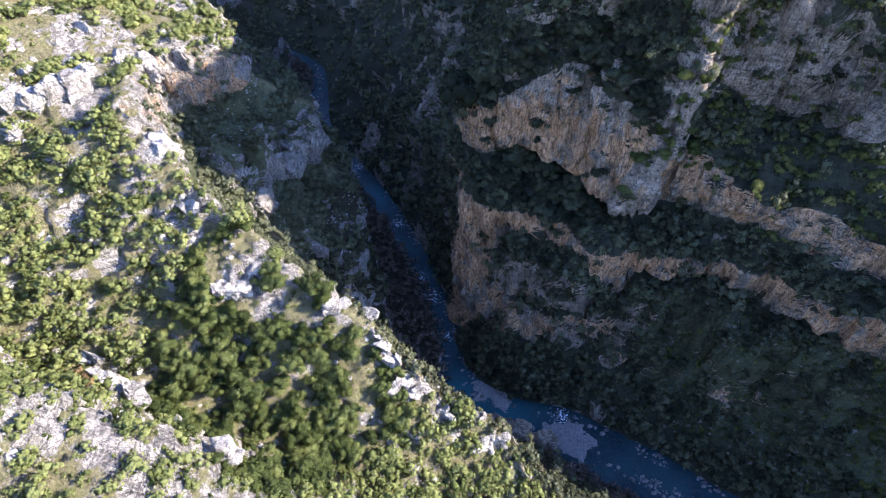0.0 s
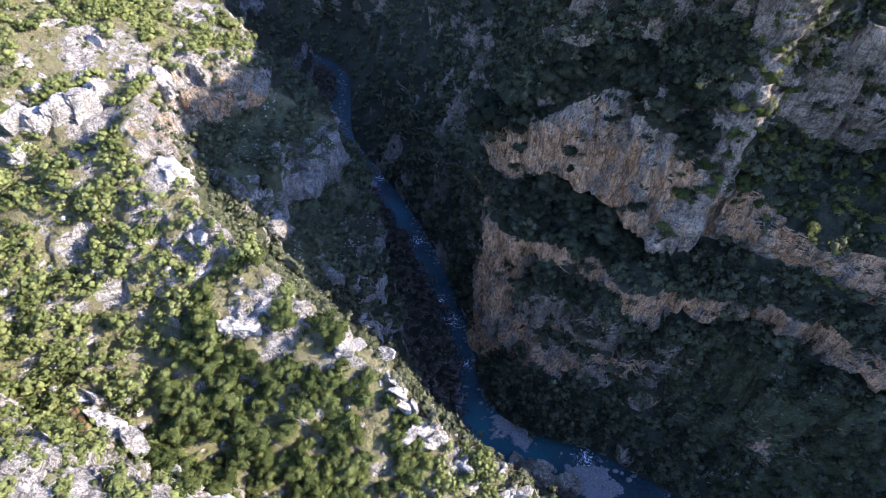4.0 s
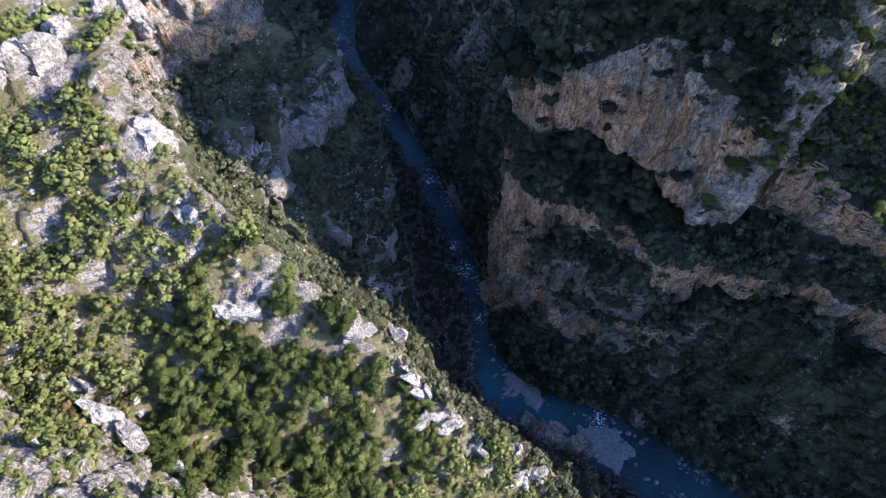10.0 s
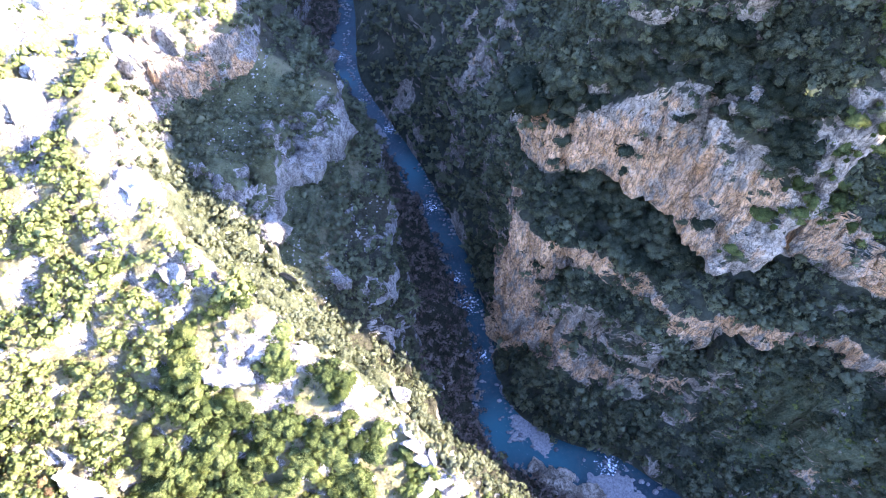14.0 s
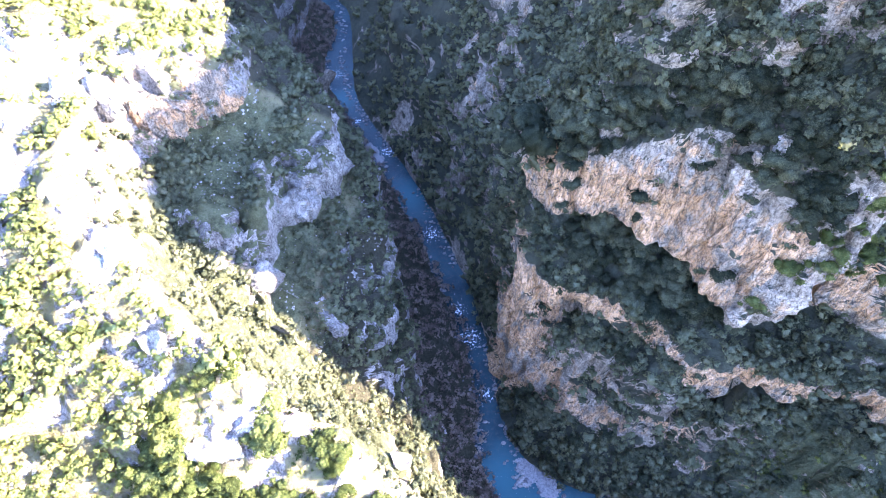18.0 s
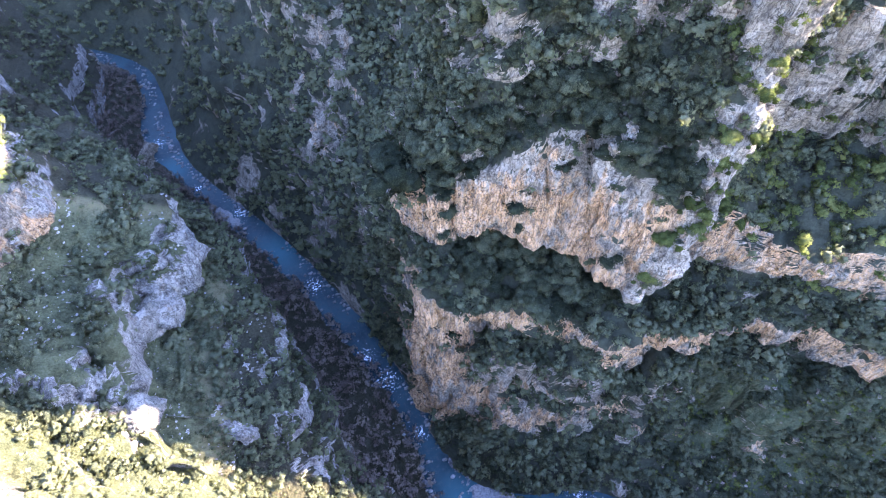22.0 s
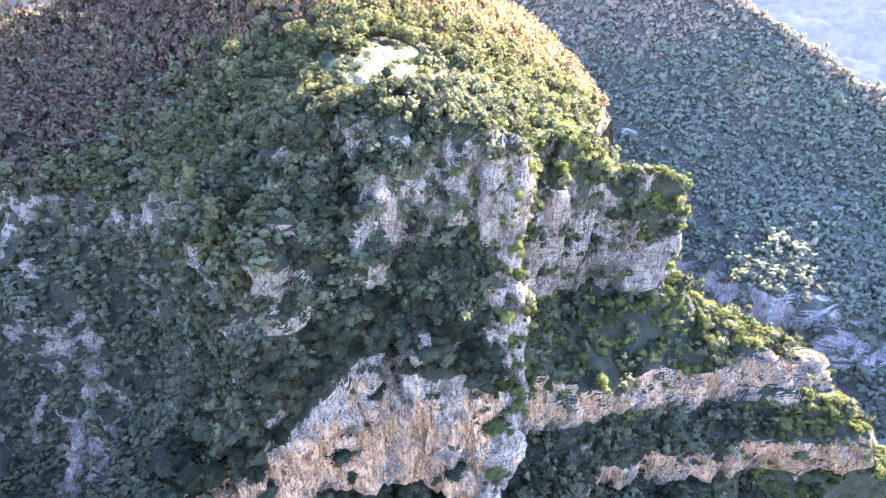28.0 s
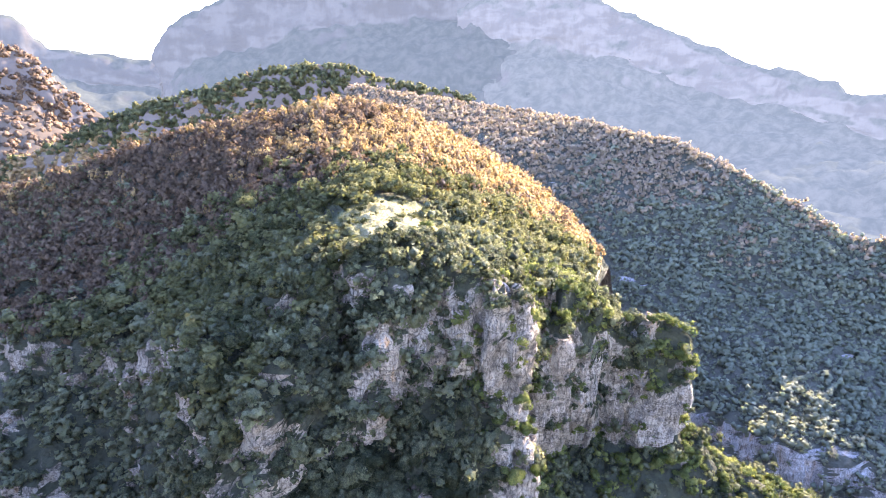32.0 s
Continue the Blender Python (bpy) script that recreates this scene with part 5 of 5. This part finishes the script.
# cliffs and ledges of the eastern spur
face_side = lambda p: ((p[:, 1] < 262) & (p[:, 0] < 235) & (p[:, 2] > 1) & (p[:, 1] < 215)).astype(float)
spots, _ = east.scatter(4000, rng, 2.6, patchy(-0.2, 0.3, 14.0, -0.9, face_side))
spots = off_glade(off_crags(spots), rng)
# sunlight put into the colour: oaks on the sunward parts get lighter leaves
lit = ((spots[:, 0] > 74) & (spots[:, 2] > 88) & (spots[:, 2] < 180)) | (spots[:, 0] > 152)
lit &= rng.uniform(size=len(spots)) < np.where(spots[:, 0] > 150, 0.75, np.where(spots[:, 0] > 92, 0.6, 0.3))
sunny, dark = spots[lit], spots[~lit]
sunny, dark = sunny[rng.permutation(len(sunny))], sorted_by(dark, (45, 165, 115))
along = np.array([(66, 153, 100), (70, 155, 112), (72, 156, 122), (74, 158, 132), (76, 160, 142), (78, 163, 152), (80, 166, 164), (81, 169, 174), (82, 156, 112), (86, 159, 112), (84, 160, 124), (88, 165, 134), (90, 160, 108), (94, 158, 106), (81, 164, 162), (84, 161, 151), (81, 158, 141), (79, 157, 133), (78, 156, 126), (77, 155, 119), (74, 153, 115), (71, 152, 112), (83, 160, 146), (82, 162, 156), (86, 158, 118), (89, 157, 106)], float)
ground = east.p.reshape(-1, 3)
along = np.array([ground[np.argmin(((ground - q) ** 2).sum(1))] for q in along + rng.normal(0, 1.2, along.shape)])
rim_trees = np.vstack([sunny[:105], along, [(41, 173, 85)]])
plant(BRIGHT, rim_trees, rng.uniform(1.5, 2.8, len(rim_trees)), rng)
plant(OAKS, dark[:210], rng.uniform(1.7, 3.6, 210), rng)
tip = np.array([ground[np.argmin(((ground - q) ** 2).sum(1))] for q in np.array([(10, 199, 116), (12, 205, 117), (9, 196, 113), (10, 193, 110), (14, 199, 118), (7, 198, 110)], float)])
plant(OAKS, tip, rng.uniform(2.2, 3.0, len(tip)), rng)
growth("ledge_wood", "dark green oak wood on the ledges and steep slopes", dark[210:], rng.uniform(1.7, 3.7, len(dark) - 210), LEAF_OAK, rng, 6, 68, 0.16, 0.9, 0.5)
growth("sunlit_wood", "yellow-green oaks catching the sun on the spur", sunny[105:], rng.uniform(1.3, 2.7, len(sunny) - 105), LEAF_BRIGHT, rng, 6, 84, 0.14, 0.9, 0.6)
upstream = lambda p: ((p[:, 1] >= 212) & (p[:, 0] < 75) & (p[:, 2] > 3)) * np.where(p[:, 1] < 320, 1.0, 0.3)
spots, _ = east.scatter(3200, rng, 2.7, patchy(-0.3, 0.3, 20.0, -0.6, upstream))
growth("gorge_wood", "dark scrub and oaks on the shaded gorge walls", spots, rng.uniform(1.8, 3.6, len(spots)), LEAF_OAK, rng, 4, 28, 0.21, 0.85, 0.5)

clefts = lambda p: ((p[:, 2] > 112) & (p[:, 2] < 190) & (p[:, 0] > 38) & (p[:, 0] < 165) & (p[:, 1] < 212) & (p[:, 1] > 145)) * np.where(p[:, 2] > 132, 1.0, 0.35) * np.where(p[:, 0] > 98, 0.45, 1.0)
spots, _ = east.scatter(520, rng, 2.0, patchy(-1.2, -0.4, 8.0, 0.0, clefts), on_rock=True)
# half the bushes past the arete are coloured lighter, as if in sun
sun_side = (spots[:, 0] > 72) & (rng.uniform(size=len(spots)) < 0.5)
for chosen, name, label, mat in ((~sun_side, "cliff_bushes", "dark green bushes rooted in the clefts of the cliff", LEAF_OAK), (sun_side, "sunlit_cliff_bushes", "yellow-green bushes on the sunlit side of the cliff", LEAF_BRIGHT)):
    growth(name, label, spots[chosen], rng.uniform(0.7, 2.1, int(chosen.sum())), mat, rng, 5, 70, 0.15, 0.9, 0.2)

meadow = lambda p: ((np.hypot((p[:, 0] - 92) / 24, (p[:, 1] - 213) / 18) < 1.1) & (p[:, 2] > 178)).astype(float)
spots, _ = east.scatter(150, rng, 1.6, patchy(0.2, 0.6, 6.0, -0.3, meadow), on_rock=True)
growth("meadow_scrub", "low dark bushes and tufts on the hilltop meadow", spots, 0.4 + 1.5 * rng.uniform(size=len(spots)) ** 2.5, LEAF_HILL, rng, 4, 50, 0.16, 0.85, 0.3)

lawn_side = lambda p: ((p[:, 0] > 80) & (p[:, 2] > 8) & (p[:, 2] < 62) & (p[:, 1] < 172)).astype(float)
spots, _ = east.scatter(1500, rng, 1.3, patchy(0.0, 0.5, 9.0, -0.4, lawn_side))
growth("lawn_scrub", "low green tufts and bushes on the grass under the cliff", spots, rng.uniform(0.4, 1.5, len(spots)), LEAF_BRIGHT, rng, 3, 26, 0.2, 0.8, 0.3)
spots, _ = east.scatter(500, rng, 1.5, patchy(0.0, 0.5, 6.0, -0.1, lawn_side))
v0, f0 = stone_shape
s = rng.uniform(0.3, 1.0, (len(spots), 1, 1)) ** 2 * 1.3
verts = v0[None] * s * rng.uniform(0.6, 1.5, (len(spots), len(v0), 3)) + spots[:, None, :]
faces = (f0[None] + (np.arange(len(spots)) * len(v0))[:, None, None]).reshape(-1, 3)
tagged(new("lawn_rocks", mesh_from("lawn_rocks", verts.reshape(-1, 3), faces, ROCK_EAST, smooth_faces=False)), "broken limestone ledges and rocks in the grass", "rocks", kind="stuff")

# hill behind: evergreens near the rim, bare and ochre oaks above
hill = lambda p: ((p[:, 2] > 140) & (p[:, 1] > 195)).astype(float)
spots, _ = east.scatter(5000, rng, 3.2, patchy(0.2, 0.6, 40.0, -1.2, hill))
spots = off_glade(spots, rng)
warm = fbm(spots / 45.0, 3)
up = np.clip((spots[:, 1] + 0.6 * spots[:, 0] - 305) / 75, 0, 1)
green_now = rng.uniform(size=len(spots)) > up * 1.25 - 0.1
gold = ~green_now & (warm + (spots[:, 0] - 150) / 130 + rng.normal(0, 0.35, len(spots)) > 0.1)
sets = ((green_now, "hill_oaks", "evergreen oaks round the hilltop glade", LEAF_HILL, 0.85), (gold, "autumn_wood", "ochre autumn oak wood on the hill", LEAF_AUTUMN, 1.15), (~green_now & ~gold, "bare_wood", "bare brown oak wood on the hillside", LEAF_BARE, 1.15))
for chosen, name, label, mat, flat in sets:
    bare = mat is not LEAF_HILL
    growth(name, label, spots[chosen], rng.uniform(2.2, 3.9, int(chosen.sum())), mat, rng, 3 if bare else 5, 34 if bare else 66, 0.17, flat, 0.8, "trees", full=0.65 if bare else 0.8)
spots, _ = valley_side.scatter(600, rng, 3.6, patchy(0.1, 0.5, 30.0, -0.8, lambda p: np.ones(len(p))))
growth("valley_wood", "bare brown and green trees on the slope across the river", spots, rng.uniform(1.5, 2.8, len(spots)), LEAF_BARE, rng, 4, 20, 0.22, 1.0, 0.8, "trees")
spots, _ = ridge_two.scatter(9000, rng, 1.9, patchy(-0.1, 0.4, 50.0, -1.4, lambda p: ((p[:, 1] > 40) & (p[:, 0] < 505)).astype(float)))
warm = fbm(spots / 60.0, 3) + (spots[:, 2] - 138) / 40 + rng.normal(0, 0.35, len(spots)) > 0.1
growth("ridge_wood", "wood on the ridge across the side valley, paled for haze", spots[~warm], 1.6 + 3.6 * rng.uniform(size=int((~warm).sum())) ** 1.6, LEAF_HAZE, rng, 5, 10, 0.24, 0.95, 0.2, "trees", full=0.8)
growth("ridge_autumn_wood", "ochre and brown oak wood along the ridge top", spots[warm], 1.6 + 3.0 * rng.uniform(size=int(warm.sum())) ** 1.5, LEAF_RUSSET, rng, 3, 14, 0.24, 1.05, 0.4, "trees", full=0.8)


def strewn(p, count, rng):
    """Places strewn evenly over a sheet of land, on the side that faces the gorge."""
    u, v = rng.uniform(0, p.shape[0] - 1.001, count), rng.uniform(0.2, 0.86, count) * (p.shape[1] - 1)
    i, j = u.astype(int), v.astype(int)
    a, b = (u - i)[:, None], (v - j)[:, None]
    return (p[i, j] * (1 - a) + p[i + 1, j] * a) * (1 - b) + (p[i, j + 1] * (1 - a) + p[i + 1, j + 1] * a) * b


spots = strewn(hill_behind, 3000, rng)
dark = fbm(spots / 90.0, 3) + rng.normal(0, 0.25, len(spots)) + (spots[:, 2] - 170) / 100 > 0
growth("hilltop_wood", "dark evergreen wood on the hilltop behind", spots[dark], rng.uniform(5.0, 9.0, int(dark.sum())), LEAF_HILL, rng, 3, 12, 0.2, 0.9, 0.2, "trees", full=0.95)
growth("hilltop_autumn_wood", "brown and ochre oaks on the hill behind", spots[~dark], rng.uniform(5.0, 8.0, int((~dark).sum())), LEAF_AUTUMN, rng, 3, 12, 0.2, 0.95, 0.2, "trees", full=0.9)
spots = strewn(slope_behind, 900, rng)
growth("slope_wood", "bare brown wood on the slope across the valley", spots, rng.uniform(7.0, 12.0, len(spots)), LEAF_BARE, rng, 3, 10, 0.2, 0.9, 0.1, "trees", full=0.95)


# ---- gravel bars and stones at the water's edge ----
def gravel_bar(label, at, length, width, yaw, seed):
    bm = bmesh.new()
    bmesh.ops.create_grid(bm, x_segments=90, y_segments=48, size=1)
    p = np.array([v.co[:] for v in bm.verts])
    r = np.maximum(1 - (np.abs(p[:, 0]) ** 2.2 + np.abs(p[:, 1]) ** 2.2), -0.5)
    q = p * (length / 2, width / 2, 0)
    z = -0.75 + 1.5 * np.clip(r + 0.7 * fbm(q / 8 + seed, 4) - 0.1, -0.3, 0.75) + 0.3 * fbm(q / 2.6 + seed, 3) + 0.12 * fbm(q / 0.8 + seed, 2)
    for v, a, h in zip(bm.verts, q, z):
        v.co = (a[0] + 1.5 * math.sin(a[1] * 0.3 + seed), a[1], h)
    for f in bm.faces:
        f.smooth = True
    me = bpy.data.meshes.new("gravel_bar")
    bm.to_mesh(me)
    bm.free()
    me.materials.append(GRAVEL)
    ob = new("gravel_bar", me)
    ob.matrix_world = pose(at[0], at[1], 0, 0, 0, yaw)
    return tagged(ob, label, "gravel bar", "gravel bars")


gravel_bar("pale gravel bar inside the river's bend", (21, 128, 0), 30, 12, -32, 1.0)
gravel_bar("pale gravel island beside the riffle", (55, 106, 0), 34, 20, -42, 5.0)
gravel_bar("gravel shoal along the far bank", (-64, 300, 0), 34, 8, -52, 9.0)

stones, sizes_at = [], np.random.default_rng(4)
edge = np.concatenate([centre[:400] + side[:400] * (s * sizes_at.uniform(3.8, 8.8, (400, 1))) + sizes_at.normal(0, 1.0, (400, 3)) * (1, 1, 0) for s in (-1, 1) for _ in range(4)])
edge = edge[(fbm(edge / 18.0 + 2, 2) > -0.25) & ((np.hypot(edge[:, 0] - 50, edge[:, 1] - 108) > 34) | (sizes_at.uniform(size=len(edge)) < 0.2))]
mid = centre[40:330] + side[40:330] * sizes_at.uniform(-7, 7, (290, 1)) + np.stack([sizes_at.normal(0, 2, 290), sizes_at.normal(0, 2, 290), np.zeros(290)], 1)
mid = mid[fbm(mid / 14.0 + 5, 2) > 0.3]
spots = np.vstack([edge, mid])
v0, f0 = core_blob(sizes_at, 1.0, 0.6)
s = sizes_at.uniform(0.2, 1.15, (len(spots), 1, 1)) ** 1.7 * np.where(np.arange(len(spots)) < len(edge), 1.0, 0.75)[:, None, None]
verts = v0[None] * s * sizes_at.uniform(0.7, 1.3, (len(spots), 1, 3)) + spots[:, None, :]
faces = (f0[None] + (np.arange(len(spots)) * len(v0))[:, None, None]).reshape(-1, 3)
tagged(new("river_stones", mesh_from("river_stones", verts.reshape(-1, 3), faces, STONE)), "grey boulders and stones along the water's edge", "stones", kind="stuff")
